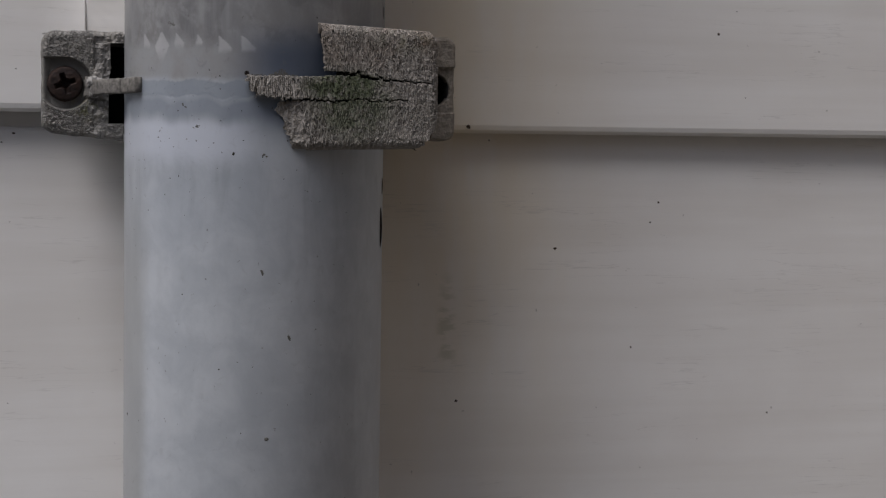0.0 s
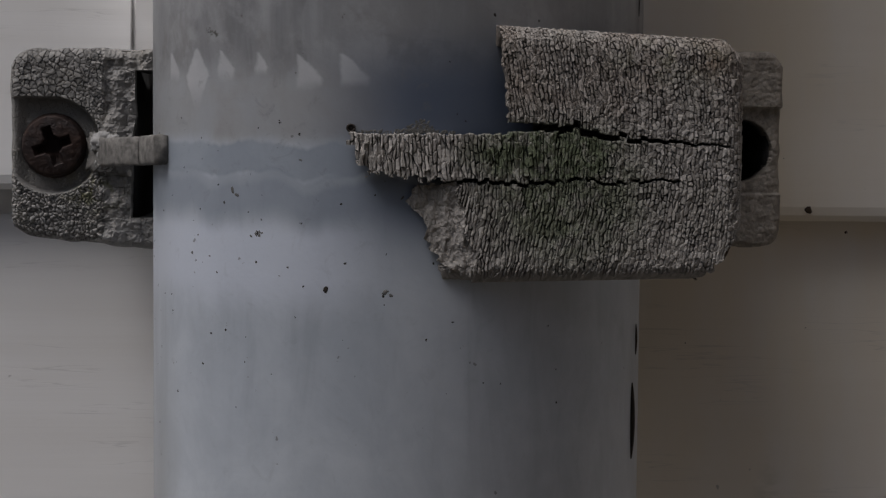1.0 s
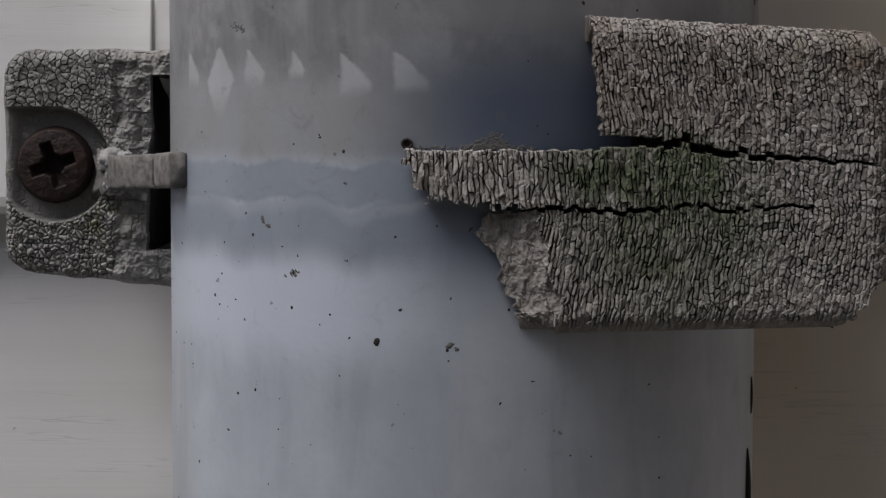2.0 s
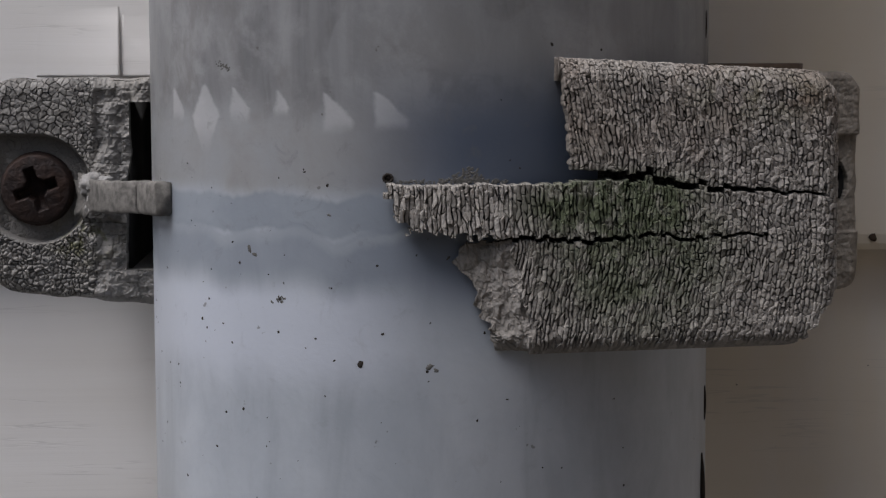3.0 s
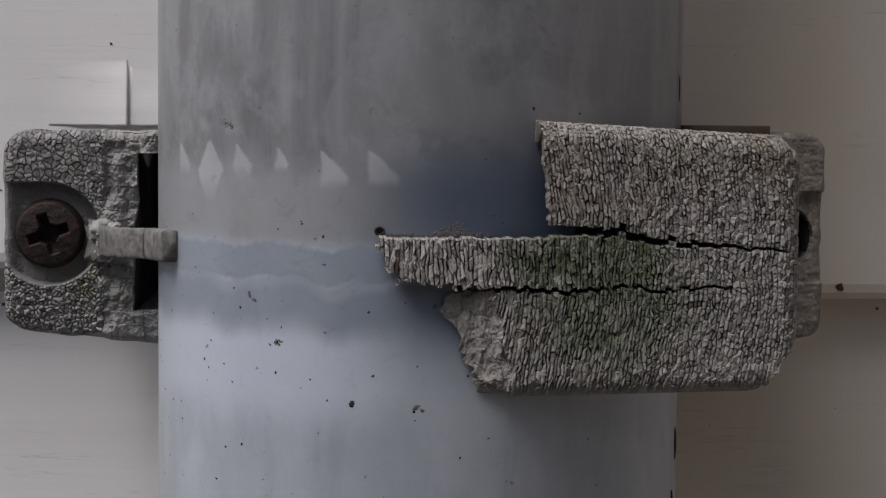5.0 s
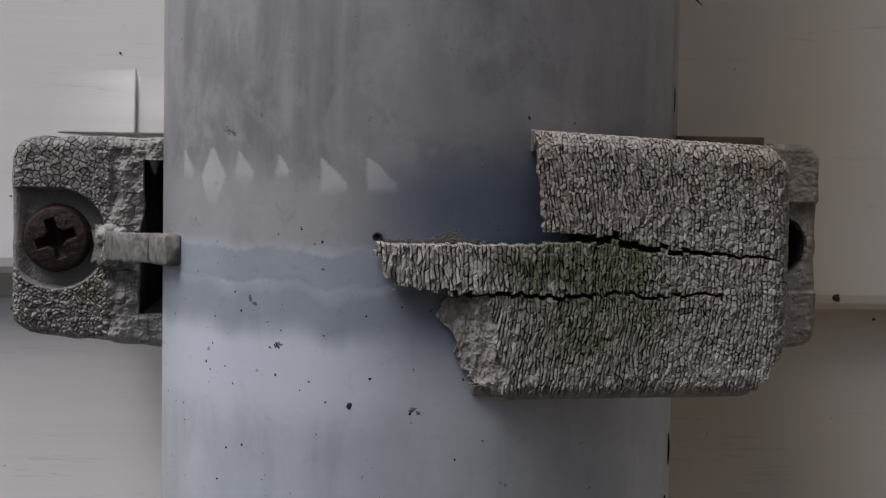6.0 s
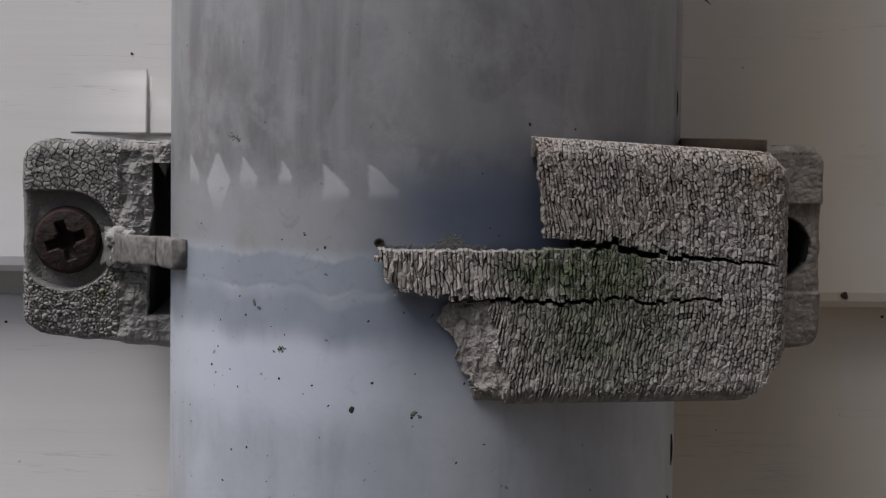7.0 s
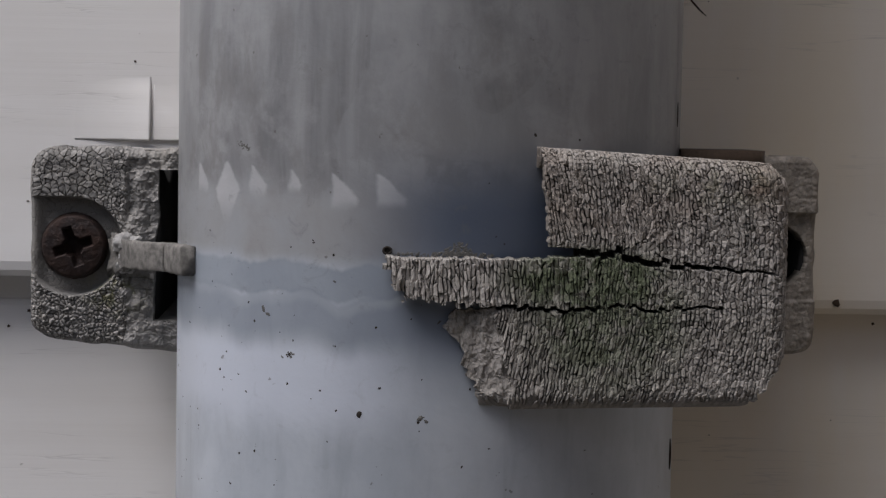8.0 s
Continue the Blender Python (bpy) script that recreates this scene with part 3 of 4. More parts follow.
    hole = (X > -37.9 + 0.5 * ramp(Zg, -3, 0) + 0.25 * soft_noise(Zg * 0.9, Zg * 0, 14)) & (np.abs(Zg + 3.1) < 10.5)
    ring = np.hypot(X, EAR_Y - YC) < RP + 0.3
    keepv = (cut > 0.02) & ~hole & ~ring
    keep = keepv[:-1, :-1] & keepv[1:, 1:] & keepv[1:, :-1] & keepv[:-1, 1:]
    front = np.stack([X, EAR_Y - rise, Zg], -1)
    back = np.stack([X, np.maximum(np.where(X > -42.2, EAR_Y + 2.8, EAR_Y + 6.6) + 2.0 * (1 - t) * (X < -42.2), front[..., 1] + 0.8), Zg], -1)
    return relief("left_ear", front, back, keep, EAR, shade, groove, False)


part("left_ear", left_ear(), EAR, bracket, "crazed grey plastic fixing ear")


def right_ear():
    xs, zs = np.arange(37.0, 56.2, 0.13), np.arange(-18.0, 11.6, 0.13)
    X, Zg = np.meshgrid(xs, zs, indexing="ij")
    wob = 0.3 * (soft_noise(X * 0.6, Zg * 0.6, 42) - 0.5)
    e1, sh1, _, _ = flakes(X / 0.8 + 0.3 * soft_noise(X, Zg, 5), Zg / 1.0, 33, 0.95)
    rise = (sh1 - 0.5) * 0.07 - 0.06 * (1 - ramp(e1, 0.02, 0.10)) + 0.14 * soft_noise(X * 3, Zg * 3, 36) + 0.12 * soft_noise(X * 0.6, Zg * 2.2, 37)
    groove = 0.2 * (1 - ramp(e1, 0.02, 0.10))
    shelf = (1 - ramp(np.abs(Zg + 3.4), 6.1, 6.3))
    rise -= 1.1 * shelf
    hole = 1 - ramp(np.hypot(X - 49.5, Zg + 3.4), 4.4, 4.6)
    right, top, low = 55.5 - X + wob, 10.9 - Zg + wob, Zg + 17.3 + wob
    corner = np.minimum(np.minimum(right, top), low)
    cut = np.where((right < 2.6) & (top < 2.6), 2.6 - np.hypot(2.6 - right, 2.6 - top), corner)
    cut = np.where((right < 2.6) & (low < 2.6), 2.6 - np.hypot(2.6 - right, 2.6 - low), cut)
    t = np.clip(cut / 1.2, 0, 1)
    rise -= 1.6 * (1 - np.sqrt(1 - (1 - t) ** 2))
    keepv = (cut > 0.02) & (hole < 0.5)
    keep = keepv[:-1, :-1] & keepv[1:, 1:] & keepv[1:, :-1] & keepv[:-1, 1:]
    front = np.stack([X, EAR_Y - 0.6 - rise, Zg], -1)
    back = np.stack([X, np.maximum(-26.0, front[..., 1] + 1.0), Zg], -1)
    return relief("right_ear", front, back, keep, STAINED, sh1, groove)


part("right_ear", right_ear(), STAINED, bracket, "grey plastic fixing ear with a round screw hole")
# deep housing behind the left ear, hollow beside the pipe
for z0, z1 in ((-16.3, -13.8), (7.4, 9.8)):
    part("housing_wall", prism([(-47, -27), (-47, 5.5), (-24, 5.5)] + ARC(-135, -104, RP + 0.2, 12), z0, z1, 0), EAR, bracket)
part("housing_wall", prism([(-41.5, -28), (-41.5, 5.5), (-37.6, 5.5), (-37.6, -28)], -13.8, 7.4, 0), INNER, bracket)
part("housing_back", prism([(-37.6, 2), (-37.6, 5.5), (-20, 5.5), (-20, 2)], -13.8, 7.4, 0), INNER, bracket)
for z0, z1 in ((-16.0, -9.6), (2.8, 9.6)):
    part("saddle", prism([(54, -26), (54, 5.5), (24, 5.5)] + ARC(135, 98, RP + 0.2, 14), z0, z1, 0), EAR, bracket, "curved back of the bracket behind the pipe")
part("hollow", prism([(53.6, -29), (54.4, -29), (54.4, 5.5), (38, 5.5), (38, -20), (39, -20), (39, 3.5), (53.6, 3.5)], -9.6, 2.8, 0), INNER, bracket)
part("latch", prism([(33.0, -47.0), (43.6, -46.0), (44.8, -43), (44.8, -30), (33.0, -30)], 9.0, 11.7, 0.9, 3), BROWN, bracket, "dark brown ledge of the broken latch")


def strap_stub():
    """The torn end of the strap: out of the ear, round the pipe's flank."""
    plan = [(-42.2, -29.5), (-41.0, -32.6), (-39.2, -36.4), (-37.2, -39.6)] + [(((RP + 1.0) * math.sin(radians(a))), YC - (RP + 1.0) * math.cos(radians(a))) for a in (-81, -77, -73, -69, -66, -63.8)]
    bm = bmesh.new()
    rings = []
    N = 44
    lens = [0.0]
    for p, q in zip(plan, plan[1:]):
        lens.append(lens[-1] + math.dist(p, q))
    for i in range(N + 1):
        s = lens[-1] * i / N
        k = max(j for j in range(len(lens)) if lens[j] <= s + 1e-9)
        k = min(k, len(plan) - 2)
        t = (s - lens[k]) / (lens[k + 1] - lens[k])
        p = Vector(plan[k]).lerp(Vector(plan[k + 1]), t)
        d = (Vector(plan[k + 1]) - Vector(plan[k])).normalized()
        nrm = Vector((d.y, -d.x))
        root = max(0.0, 1 - s / 3.6)
        half, thick = 1.95 + 0.9 * root, 0.95 + 0.9 * root
        mid = -4.35 + 0.03 * s
        ring = []
        M = 28
        for m in range(M):
            a = 2 * math.pi * m / M
            ca, sa = math.cos(a), math.sin(a)
            cx, cz = math.copysign(abs(ca) ** 0.35, ca), math.copysign(abs(sa) ** 0.35, sa)
            rough = 1 + (0.7 * root + 0.10) * (noise.noise((s * 0.9, m * 0.55, 3.3)))
            w = p + nrm * (thick * cx * rough)
            ring.append(bm.verts.new(Vector((w.x, w.y, mid + half * cz * rough + 0.12 * noise.noise((s * 1.3, cz * 2, 9)))) * MM))
        rings.append(ring)
    for r, s_ in zip(rings, rings[1:]):
        for m in range(len(r)):
            bm.faces.new((r[m], r[(m + 1) % len(r)], s_[(m + 1) % len(r)], s_[m]))
    bm.faces.new(rings[0])
    bm.faces.new(rings[-1])
    return bm


part("strap_stub", strap_stub(), FRESH, bracket, "torn-off grey strap end")


def chunk(x, y, z, rx, ry, rz, salt):
    """A ragged lump of broken plastic."""
    bm = bmesh.new()
    bmesh.ops.create_icosphere(bm, subdivisions=4, radius=1.0)
    for v in bm.verts:
        p = v.co.copy()
        cellp = Vector((round(p.x * 1.8 + salt), round(p.y * 1.8), round(p.z * 2.2)))
        r = 0.85 + 0.28 * noise.noise(p * 1.7 + Vector((salt, 0, 0))) + 0.16 * noise.noise(p * 4.5) + 0.08 * noise.cell(cellp * 1.37)
        v.co = Vector((x + p.x * rx * r, y + p.y * ry * r, z + p.z * rz * r)) * MM
    return bm


for k, c in enumerate(((-41.8, -31.4, -2.9, 1.9, 1.4, 1.8), (-41.7, -31.3, -5.6, 1.7, 1.3, 1.7), (-40.2, -32.4, -2.6, 1.3, 1.0, 1.0))):
    part("torn_root", chunk(*c, 3.1 * k), CHALK, bracket, "pale torn plastic at the strap's root")

part("chip", chunk(39.9, -67.0, -14.4, 1.2, 1.4, 2.2, 7.7), BROWN, bracket, "brown chipped corner piece")


def cover():
    """The broken front cover: flat face with rolled upper and lower edges, cracked into flakes, torn off on the left."""
    ux, face_y = 0.951, -72.4                                # pattern units for each mm of the face; depth of the face
    x0, face_end, rc = 4.6, 48.7, 2.4
    left_end = -7.25
    run = (face_end - x0) / ux
    turn = math.radians(94)
    total = run + rc * turn + 13.5
    S = np.concatenate([np.arange(0, run + 2.5, 0.066), np.arange(run + 2.5, total, 0.3)])
    roll, back_len = 2.3, 6.5
    arc = roll * math.pi / 2
    W = np.concatenate([np.arange(0, 0.11, 0.012), np.arange(0.11, 0.89, 0.0015), np.arange(0.89, 1.0001, 0.012)])
    Sg, Wg = np.meshgrid(S, W, indexing="ij")
    # plan line: along the face, round the corner, back to the ear
    a = np.clip((Sg - run) / rc, 0, turn)
    rest = np.maximum(Sg - run - rc * turn, 0)
    px = left_end + np.minimum(Sg, run) + rc * np.sin(a) + rest * math.cos(turn)
    py = face_y + rc * (1 - np.cos(a)) + rest * math.sin(turn)
    nx, ny = np.sin(a), -np.cos(a)
    fx = x0 + Sg * ux                                        # unrolled x on the face
    ztop = 14.6 - 0.055 * (fx - 22) - 1.0 * ramp(fx, 48, 52)
    zbot = -16.9 + 0.025 * (fx - 16) + 0.5 * ramp(fx, 47, 52)
    flat = ztop - zbot - 2 * roll
    length = 2 * back_len + 2 * arc + flat
    w = Wg * length
    w1, w2, w3 = back_len, back_len + arc, back_len + arc + flat
    b_up, b_low = np.clip((w - w1) / roll, 0, math.pi / 2), np.clip((w - w3) / roll, 0, math.pi / 2)
    Zg = ztop - roll * (1 - np.sin(b_up)) * 1.0
    Zg = np.where(w > w2, ztop - roll - (np.minimum(w, w3) - w2), Zg)
    Zg = np.where(w > w3, zbot + roll - roll * np.sin(b_low), Zg)
    Zg = np.where(w < w1, ztop - roll * (1 - np.sin(b_up)) + 0 * w, Zg)
    # angle bookkeeping: at the top the normal points up, then turns to the front, then down
    up = np.where(w < w2, np.cos(b_up), 0.0) + np.where(w > w3, -np.sin(b_low), 0.0)
    out = np.where(w < w2, np.sin(b_up), 1.0) * np.where(w > w3, np.cos(b_low), 1.0)
    Zg = np.where(w < w2, ztop - roll + roll * np.cos(b_up), Zg)
    setback = np.where(w < w2, roll * (1 - np.sin(b_up)), 0.0) + np.where(w > w3, roll * (1 - np.cos(b_low)), 0.0)
    setback = setback + np.maximum(w1 - w, 0) + np.maximum(w - w3 - arc, 0)
    v = ztop - (w - w1) + 0.75                              # unrolled height over the face
    # flakes: tall and narrow on the left, shorter on the right; long slivers on the strip
    warp = 0.45 * soft_noise(fx * 0.6, v * 0.35, 51) + 0.10 * soft_noise(fx * 2, v * 1.4, 52)
    rag = 5 * (soft_noise(fx * 0.45, v * 0.45, 50) - 0.5)
    lean = 0.16 * np.maximum(v - 4, 0) - 0.13 * np.minimum(v + 6, 0)
    zone = np.where(v + 0.35 * rag > 12.6, 3, np.where(fx + 1.6 * rag > 36, 2, np.where(v + 0.6 * rag > 8.0, 1, 0)))
    e1 = np.full(fx.shape, 9.0)
    sh1, u1, v1, slant = np.zeros_like(fx), np.zeros_like(fx), np.zeros_like(fx), np.zeros_like(fx)
    wu, wv = fx + lean + warp, v + 0.8 * soft_noise(fx * 0.5, v * 0.3, 53)
    wu, wv = wu + 0.16 * soft_noise(fx * 2.5, v * 1.6, 48), wv + 0.25 * soft_noise(fx * 2.6, v * 1.5, 47)
    for z_, wide, tall, seed in ((0, 0.41, 1.25, 57), (1, 0.42, 0.95, 58), (2, 0.46, 0.80, 59), (3, 0.42, 0.64, 60)):
        e_, s_, a_, b_, t_ = shards(wu, wv, wide, tall, seed, (0.8, 0.8, 0.85, 0.8)[z_], (0.5, 0.52, 0.7, 0.75)[z_])
        sel = zone == z_
        e1, sh1, slant = np.where(sel, e_, e1), np.where(sel, s_, sh1), np.where(sel, 0.42 * t_, slant)
        u1, v1 = np.where(sel, a_ - lean - warp, u1), np.where(sel, b_ - 0.5, v1)
    e2, sh2, _, _, t2 = shards(fx + 0.05 * v + 0.5 * warp + 0.2 * soft_noise(fx * 2, v * 1.2, 45), v + 0.6 * soft_noise(fx * 2, v, 44), 0.47, 1.45, 61, 0.85, 0.45)
    slant2 = 0.5 * t2
    gap_mid = np.interp(fx, (22, 28, 31.4, 32.7, 36.5, 39.7, 41.6, 46.8, 49), (1.45, 1.5, 1.85, 1.2, 0.6, 0.3, 0.2, -0.25, -0.55))
    jag = hash01(np.floor(wu / 0.8), 0 * v, 69) - 0.5
    gap_mid = gap_mid + 0.3 * (soft_noise(fx * 1.1, fx * 0, 70) - 0.5) + (0.35 + 0.45 * ramp(fx, 24, 27) - 0.4 * ramp(fx, 34, 42)) * jag
    cut_mid = -5.0 + 0.3 * ramp(fx, 20, 40) + 0.4 * (hash01(np.floor(wu / 0.62), 0 * v, 68) - 0.5) - 0.2 * np.sin(fx * 0.55) + 0.4 * (soft_noise(fx * 0.9, fx * 0, 71) - 0.5)
    on_strip = (v < gap_mid) & (v > cut_mid) & (fx < 27)
    edge = np.where(on_strip, e2, e1)
    shade = np.where(on_strip, 0.66 + 0.3 * (1 - ramp(fx, 15, 23)) + 0.4 * (sh2 - 0.5), 0.5 + 0.6 * (sh1 - 0.5))
    u_c = np.where(on_strip, fx, u1)    # flake centres decide what broke away
    v_c = np.where(on_strip, v, v1)
    mixc = 0.55
    uf, vf = mixc * u_c + (1 - mixc) * fx, mixc * v_c + (1 - mixc) * v
    open_ = 0.1 + 0.9 * ramp(0.55 * soft_noise(fx * 1.5, v * 0.5, 49) + 0.45 * soft_noise(fx * 3.1, v * 1.2, 43), 0.32, 0.66)
    gap = 0.016 + 0.075 * open_ * (0.3 + 0.7 * soft_noise(fx * 3.1, v * 1.1, 42))
    rise = np.where(on_strip, slant2, slant) + (shade - 0.5) * np.where(on_strip, 0.9, 0.4) + 0.07 * (soft_noise(fx * 9, v * 6, 41) - 0.5) + 0.08 * (soft_noise(fx * 4, v * 3, 55) - 0.5)
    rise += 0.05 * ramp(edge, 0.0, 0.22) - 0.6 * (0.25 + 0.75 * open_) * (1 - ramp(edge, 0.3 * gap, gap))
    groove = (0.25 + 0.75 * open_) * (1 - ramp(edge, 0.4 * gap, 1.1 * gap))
    # the lower rolled edge stays whole and smooth
    whole = ramp(w - w3, 0.9, 2.0)
    rise, groove = rise * (1 - 0.85 * whole), groove * (1 - 0.9 * whole)
    # the two long cracks
    half1 = 0.58 - 0.12 * ramp(fx, 24, 29) - 0.20 * ramp(fx, 31, 38) - 0.16 * ramp(fx, 38, 48)
    d1 = np.abs(v - gap_mid)
    crack1 = (1 - ramp(d1, half1 * 0.7, half1 + 0.06)) * (1 - ramp(fx, 48, 50))
    half2 = 0.17 * (1 - 0.6 * ramp(fx, 24, 41))
    crack2 = (1 - ramp(np.abs(v - cut_mid), half2 * 0.7, half2 + 0.12)) * (1 - ramp(fx, 42, 45)) * ramp(soft_noise(fx * 0.8, fx * 0, 77) + 0.6 * (1 - ramp(fx, 18, 32)), 0.05, 0.25)
    rise -= np.maximum(2.2 * crack1, 1.5 * crack2)
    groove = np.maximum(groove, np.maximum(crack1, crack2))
    # torn shoulder on the lower left: bare, rippled and sloping back
    break_x = 17.6 + 0.6 * ramp(-v, 6, 9) + 1.4 * ramp(-v, 8, 14) + 0.9 * (soft_noise(v * 1.1, v * 0, 72) - 0.5)
    bare = (v < cut_mid) & (uf < break_x)
    f2, fs, _, _ = flakes((fx + 0.35 * v + 0.8 * soft_noise(fx * 0.9, v * 0.9, 73)) / 1.05, (v + 0.7 * soft_noise(fx * 1.2, v * 0.8, 86)) / 1.9, 81, 0.95)
    lump = soft_noise(fx * 1.1, v * 0.7, 74)
    bare_rise = -0.5 - 0.26 * np.clip(break_x - fx, 0, 6) + 0.55 * (fs - 0.5) * ramp(f2, 0.0, 0.12) + 0.6 * (lump - 0.5) + 0.28 * (soft_noise(fx * 3.2, v * 1.8, 75) - 0.5) + 0.12 * (soft_noise(fx * 8, v * 6, 76) - 0.5)
    rise = np.where(bare, bare_rise, rise)
    groove = np.where(bare, 0.25 * (1 - ramp(f2, 0.0, 0.1)), groove)
    shade = np.where(bare, 0.55 + 0.2 * (lump - 0.5), shade)
    # what still stands
    left_up = 22.35 + 0.11 * (14.6 - np.minimum(vf, 14.2)) + 0.35 * (soft_noise(v * 1.3, v * 0, 76) - 0.5)
    left_low = 12.8 + 1.5 * ramp(-v, 7.6, 10.2) + 1.7 * ramp(-v, 13, 15) - 0.9 * np.exp(-((v + 7.9) / 0.9) ** 2) + 1.0 * (soft_noise(v * 1.5, v * 0, 78) - 0.5)
    tip = 5.5 + 1.6 * ramp(-v, 1.4, 4.6) + 1.7 * (hash01(np.floor(v / 0.62), 0 * v, 79) - 0.5)
    frag = 0.15 + 0.9 * (hash01(np.floor((fx + 0.05 * v + 0.5 * warp) / 0.54), 0 * v, 83) )
    strip_top = np.where(fx < 24, 0.8 + 0.35 * soft_noise(fx * 1.7, fx * 0, 80) + 0.3 * (hash01(np.floor((fx + 0.05 * v + 0.5 * warp) / 0.54), 0 * v, 82) - 0.5) + 0.2 * ramp(fx, 17, 22), 9)
    upper = (v >= gap_mid) & (uf > left_up)
    strip = (v < gap_mid) & (v >= cut_mid + np.where(fx < 16, frag, 0)) & (fx > tip) & (v < strip_top)
    lower = (v < cut_mid) & (fx > left_low)
    stand = upper | strip | lower
    stand &= ~((crack1 > 0.6) & (fx < 26.5))
    chip = (fx - 50.6) * 0.8 + (-11.5 - v) * 0.6
    stand &= ~((chip + 0.8 * (soft_noise(fx * 1.2, v * 1.2, 84) - 0.5) > 0) & (v < -9))
    # the flanges and the returning side are less weathered
    calm = ramp(setback, 1.2, 2.6)
    rise = rise * (1 - 0.6 * calm)
    side = ramp(Sg, run + 0.5, run + rc * turn)
    rise = rise * (1 - 0.7 * side)
    front = np.stack([px + nx * (rise * out - setback), py + ny * (rise * out - setback), Zg + rise * up], -1)
    thick = 2.4
    back = np.stack([px - nx * (setback + thick * out), py - ny * (setback + thick * out), Zg - thick * up], -1)
    # deep cracks must not fold through the back
    keepv = stand & (front[..., 1] < -43.0)
    keep = keepv[:-1, :-1] & keepv[1:, 1:] & keepv[1:, :-1] & keepv[:-1, 1:]
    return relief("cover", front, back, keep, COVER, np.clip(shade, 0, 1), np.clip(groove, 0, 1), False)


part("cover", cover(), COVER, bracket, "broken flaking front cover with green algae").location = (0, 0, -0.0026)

# ---------------------------------------------------------------- screw
def screw_head():
    """A pan head with a cross recess, as a relief over a disc."""
    g = np.arange(-4.9, 4.91, 0.11)
    X, Zg = np.meshgrid(g, g, indexing="ij")
    r = np.hypot(X, Zg)
    h = 1.6 * np.sqrt(np.clip(1 - (r / 5.9) ** 2, 0, 1)) - 1.5 * ramp(r, 4.1, 4.65)
    a = math.radians(19)
    u, w = X * math.cos(a) + Zg * math.sin(a), -X * math.sin(a) + Zg * math.cos(a)
    arm = np.minimum(np.maximum(np.abs(u) - 2.7, np.abs(w) - 0.62), np.maximum(np.abs(w) - 2.7, np.abs(u) - 0.62))
    arm = np.minimum(arm, r - 1.35)
    h -= 2.3 * (1 - ramp(arm, -0.25, 0.15)) * (1 - 0.45 * ramp(r, 1.0, 3.0))
    h += 0.10 * (soft_noise(X * 1.1, Zg * 1.1, 91) - 0.5) + 0.06 * (soft_noise(X * 5, Zg * 5, 92) - 0.5)
    keepv = r < 4.7
    keep = keepv[:-1, :-1] & keepv[1:, 1:] & keepv[1:, :-1] & keepv[:-1, 1:]
    front = np.stack([X, -h, Zg], -1)
    back = np.stack([X, np.full_like(X, 1.4), Zg], -1)
    return relief("head", front, back, keep, RUST, r * 0, r * 0)


screw = thing("screw", "rusty cross-head screw in the bracket's ear", "screw", (-0.0490, -0.0298, Z0 - 0.0034))
part("head", screw_head(), RUST, screw)
bm = bmesh.new()
bmesh.ops.create_cone(bm, cap_ends=True, segments=20, radius1=0.0024, radius2=0.0020, depth=0.030, matrix=Matrix.Translation((0, 0.0162, 0)) @ Matrix.Rotation(radians(-90), 4, "X"))
part("shank", bm, RUST, screw)

# ---------------------------------------------------------------- crumbs, fluff and stalks
rnd = random.Random(11)
def pipe_spot(deg, z, size, length=1.0, turn=0.0):
    a = radians(deg + TURN)
    return (on_pipe(deg, z), (math.sin(a), -math.cos(a), 0), size, length, turn)
big = [(0.7, -18.4, .62), (-15.2, -11.7, .3), (-15.6, -15.3, .30), (-35.5, -14.7, .36), (-34, -15.6, .22), (-24, -24.2, .32), (-28.6, -24.8, .30),
       (-7.9, -15.8, .22), (4.8, -15.1, .28), (-45.1, -20.5, .22), (-44.5, -22.6, .26), (-55.4, -19.8, .2), (46.5, 15, .25), (-22, -53.7, .34),
       (-4.9, -72, .38), (-63, -86.7, .7), (-32.4, -9, .2), (-24.5, -8, .28), (-9.8, 2.1, .2), (-5.3, .7, .3), (-15.1, 1.4, .2), (12.8, -19.1, .3), (36, 15.5, .3)]
spots = [pipe_spot(d, z, s * 0.58, rnd.uniform(0.9, 1.5), rnd.uniform(0, 3)) for d, z, s in big]
for _ in range(55):
    z = rnd.uniform(-32, 4)
    spots.append(pipe_spot(rnd.uniform(-62, 30), z, rnd.choice((.05, .06, .09, .12)), rnd.uniform(1, 2.2), rnd.uniform(0, 3)))
for _ in range(40):
    spots.append(pipe_spot(rnd.uniform(-70, 60), rnd.uniform(-120, 40), rnd.choice((.08, .1, .14)), rnd.uniform(1, 2), rnd.uniform(0, 3)))
lumps("pipe_specks", spots, SOOT, "small dark dirt specks on the pipe", "dirt")
smear = [pipe_spot(d, z, s, l, t) for d, z, s, l, t in ((-22, -6.4, .26, 1.8, 1.2), (-20.8, -7.0, .2, 2, .2), (13.2, -18.6, .3, 1.8, -.5), (14.4, -19, .22, 1.4, .6),
         (12.9, -47.7, .34, 2.6, 1.2), (24.7, -64.2, .34, 2.4, 1.2), (15.2, -89.4, .5, 1.2, 0), (16.6, -7.0, .13, 2.4, -.8), (-5, -2.5, .14, 2, .4))]
for _ in range(18):
    smear.append(pipe_spot(-15.4 + rnd.gauss(0, .45), -11.9 + rnd.gauss(0, .28), rnd.uniform(.05, .13), rnd.uniform(1, 2.2), rnd.uniform(0, 3)))
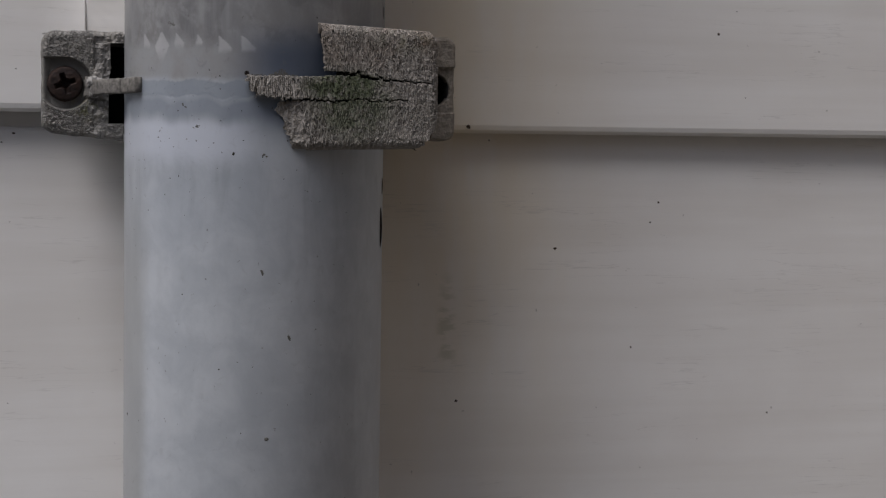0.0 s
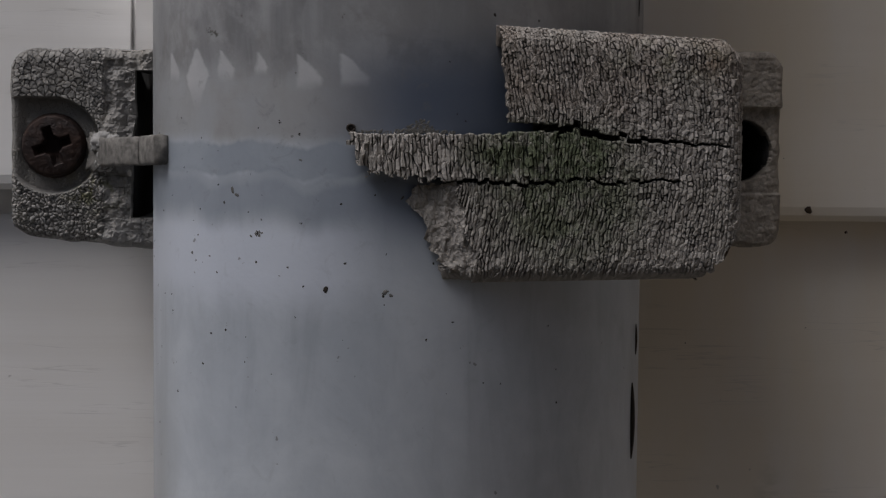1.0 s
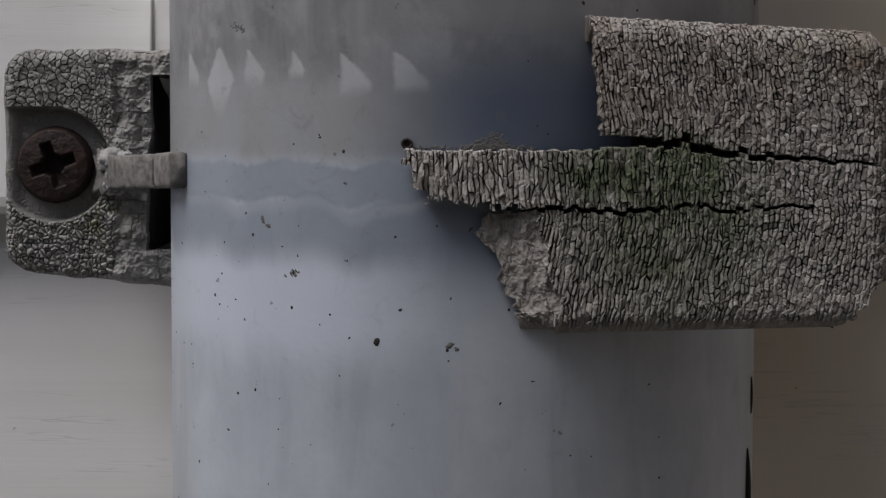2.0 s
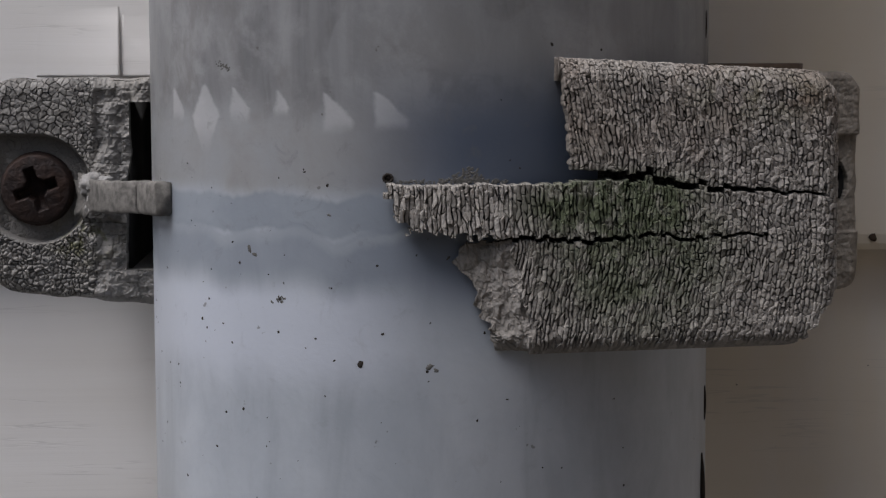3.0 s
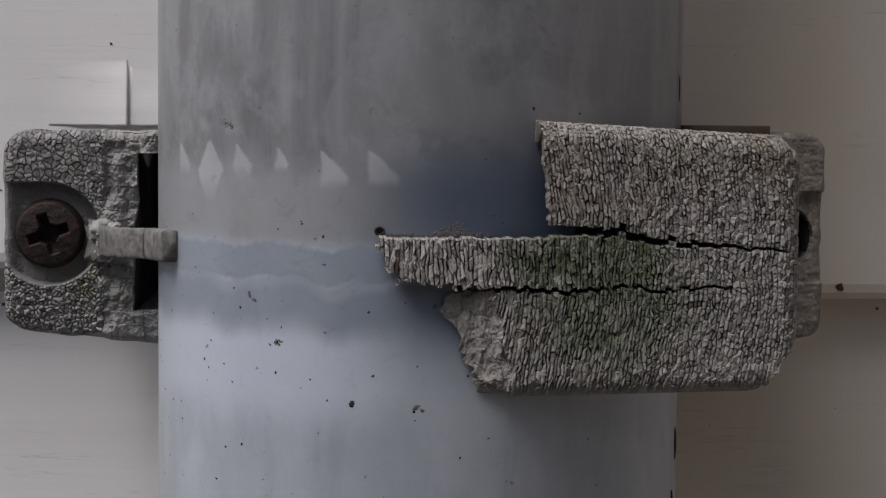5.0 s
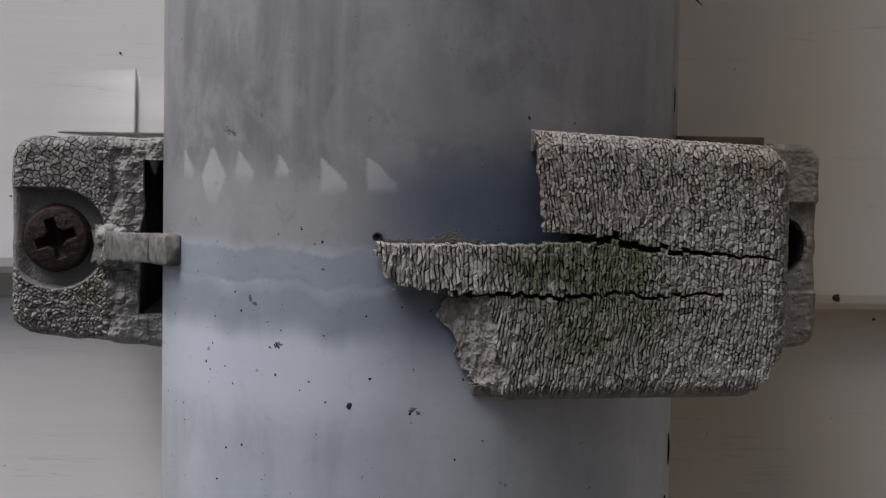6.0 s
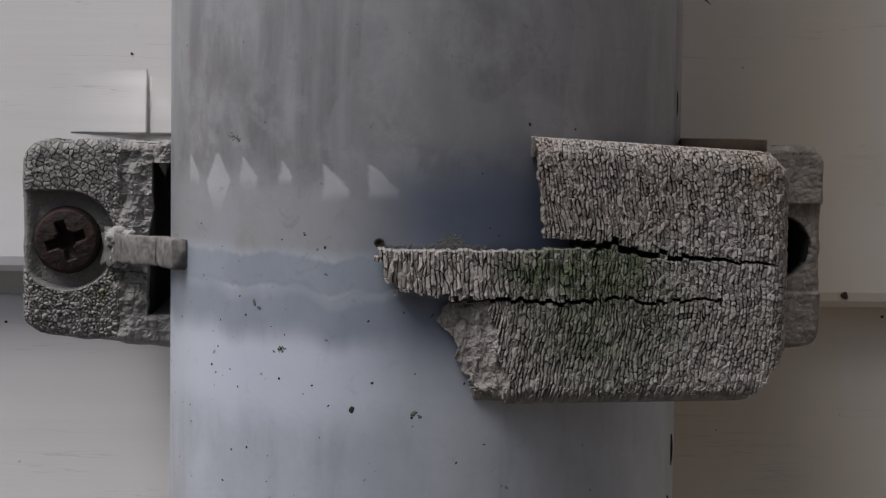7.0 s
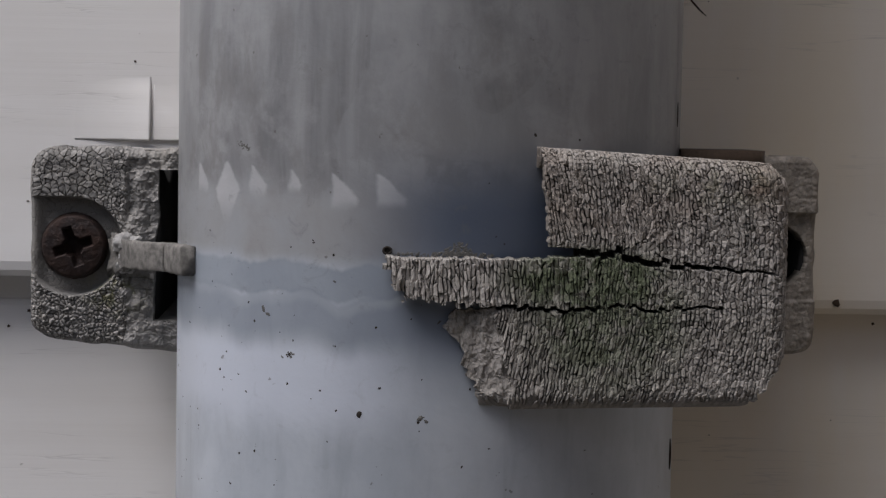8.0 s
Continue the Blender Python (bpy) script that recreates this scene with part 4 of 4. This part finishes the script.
for _ in range(26):
    t = rnd.uniform(-1, 1)
    smear.append(pipe_spot(-28.4 + 1.9 * t, 13.5 - 0.35 * t + rnd.gauss(0, .22), rnd.uniform(.05, .13), rnd.uniform(1.2, 2.6), rnd.uniform(-.9, .3)))
lumps("pipe_smears", smear, GREYDUST, "dark grey grit smears on the pipe", "dirt")

def wall_spot(x, z, size, length=1.0, turn=0.0):
    return ((x, wall_face(x, z) - 0.05, z), (0, -1, 0), size, length, turn)
wspots = [wall_spot(x, z, s, l) for x, z, s, l in ((146.8, 15.7, .42, 1), (68.5, -13.4, .62, 1), (76.6, -17.4, .24, 1.3), (97.4, -49.8, .38, 1.5), (121.7, -80, .36, .8), (166.5, -101, .3, 1), (130.3, -35.7, .34, 1), (127.7, -41.8, .3, 1),
          (66.8, -95.3, .4, 1.4), (-62.0, -17.0, .3, 1.6), (-65.4, -19.5, .26, 1), (-44.8, 23.4, .22, 1))]
for _ in range(36):
    wspots.append(wall_spot(rnd.uniform(-85, 200), rnd.uniform(-115, 40), rnd.choice((.07, .1, .14)), rnd.uniform(1, 2)))
lumps("wall_specks", wspots, BROWN, "small brown dirt specks on the painted boards", "dirt")

fluff = []
for _ in range(320):
    t = rnd.random() if rnd.random() < 0.4 else rnd.gauss(0.62, 0.09)
    fluff.append(pipe_spot(7 + 21 * t + rnd.uniform(-1, 1), 1.15 + rnd.uniform(0, 1.0) ** 2 * math.exp(-((t - .62) / .10) ** 2) * 1.6 + rnd.uniform(-.3, .1), rnd.uniform(.05, .15), rnd.uniform(1, 2.6), rnd.uniform(0, 3)))
lumps("strap_debris", fluff, GREYDUST, "grey dust and fluff lodged above the torn strip", "debris")

nub = new("cocoon", None)
nub.location = (0, 0, Z0)
tagged(nub, "small dark hollow cocoon at the strip's tip", "cocoon")
c = on_pipe(6.0, 1.5, 0.3)
ring_pts = [c + Vector((math.cos(a) * 0.48, -0.2, math.sin(a) * 0.42)) for a in [2 * math.pi * k / 16 for k in range(17)]]
part("rim", tube(ring_pts, [0.14] * 17, 8), SOOT, nub)
part("floor", tube([c + Vector((0, 0.2, 0)), c + Vector((0, -0.15, 0))], [0.42, 0.38], 12), SOOT, nub)

for name, pts, r, lab in (("dry_stalk", [(42.4, 6.2, 36.6), (43.4, 5.4, 34.8), (44.6, 5.0, 33.4), (45.9, 6.0, 32.5)], .15, "thin dark dry stalk stuck to the boards"),
                          ("dry_stalk", [(34.3, -66.0, -17.6), (35.2, -66.6, -18.2), (36.1, -66.9, -18.7), (36.9, -66.6, -19.2)], .2, "thin dark dry stalk under the cover")):
    ob = part(name, tube([Vector(p) for p in pts], [r, r * 1.1, r, r * .5], 8), BROWN)
    ob.location = (0, 0, Z0)
    tagged(ob, lab, "stalk")
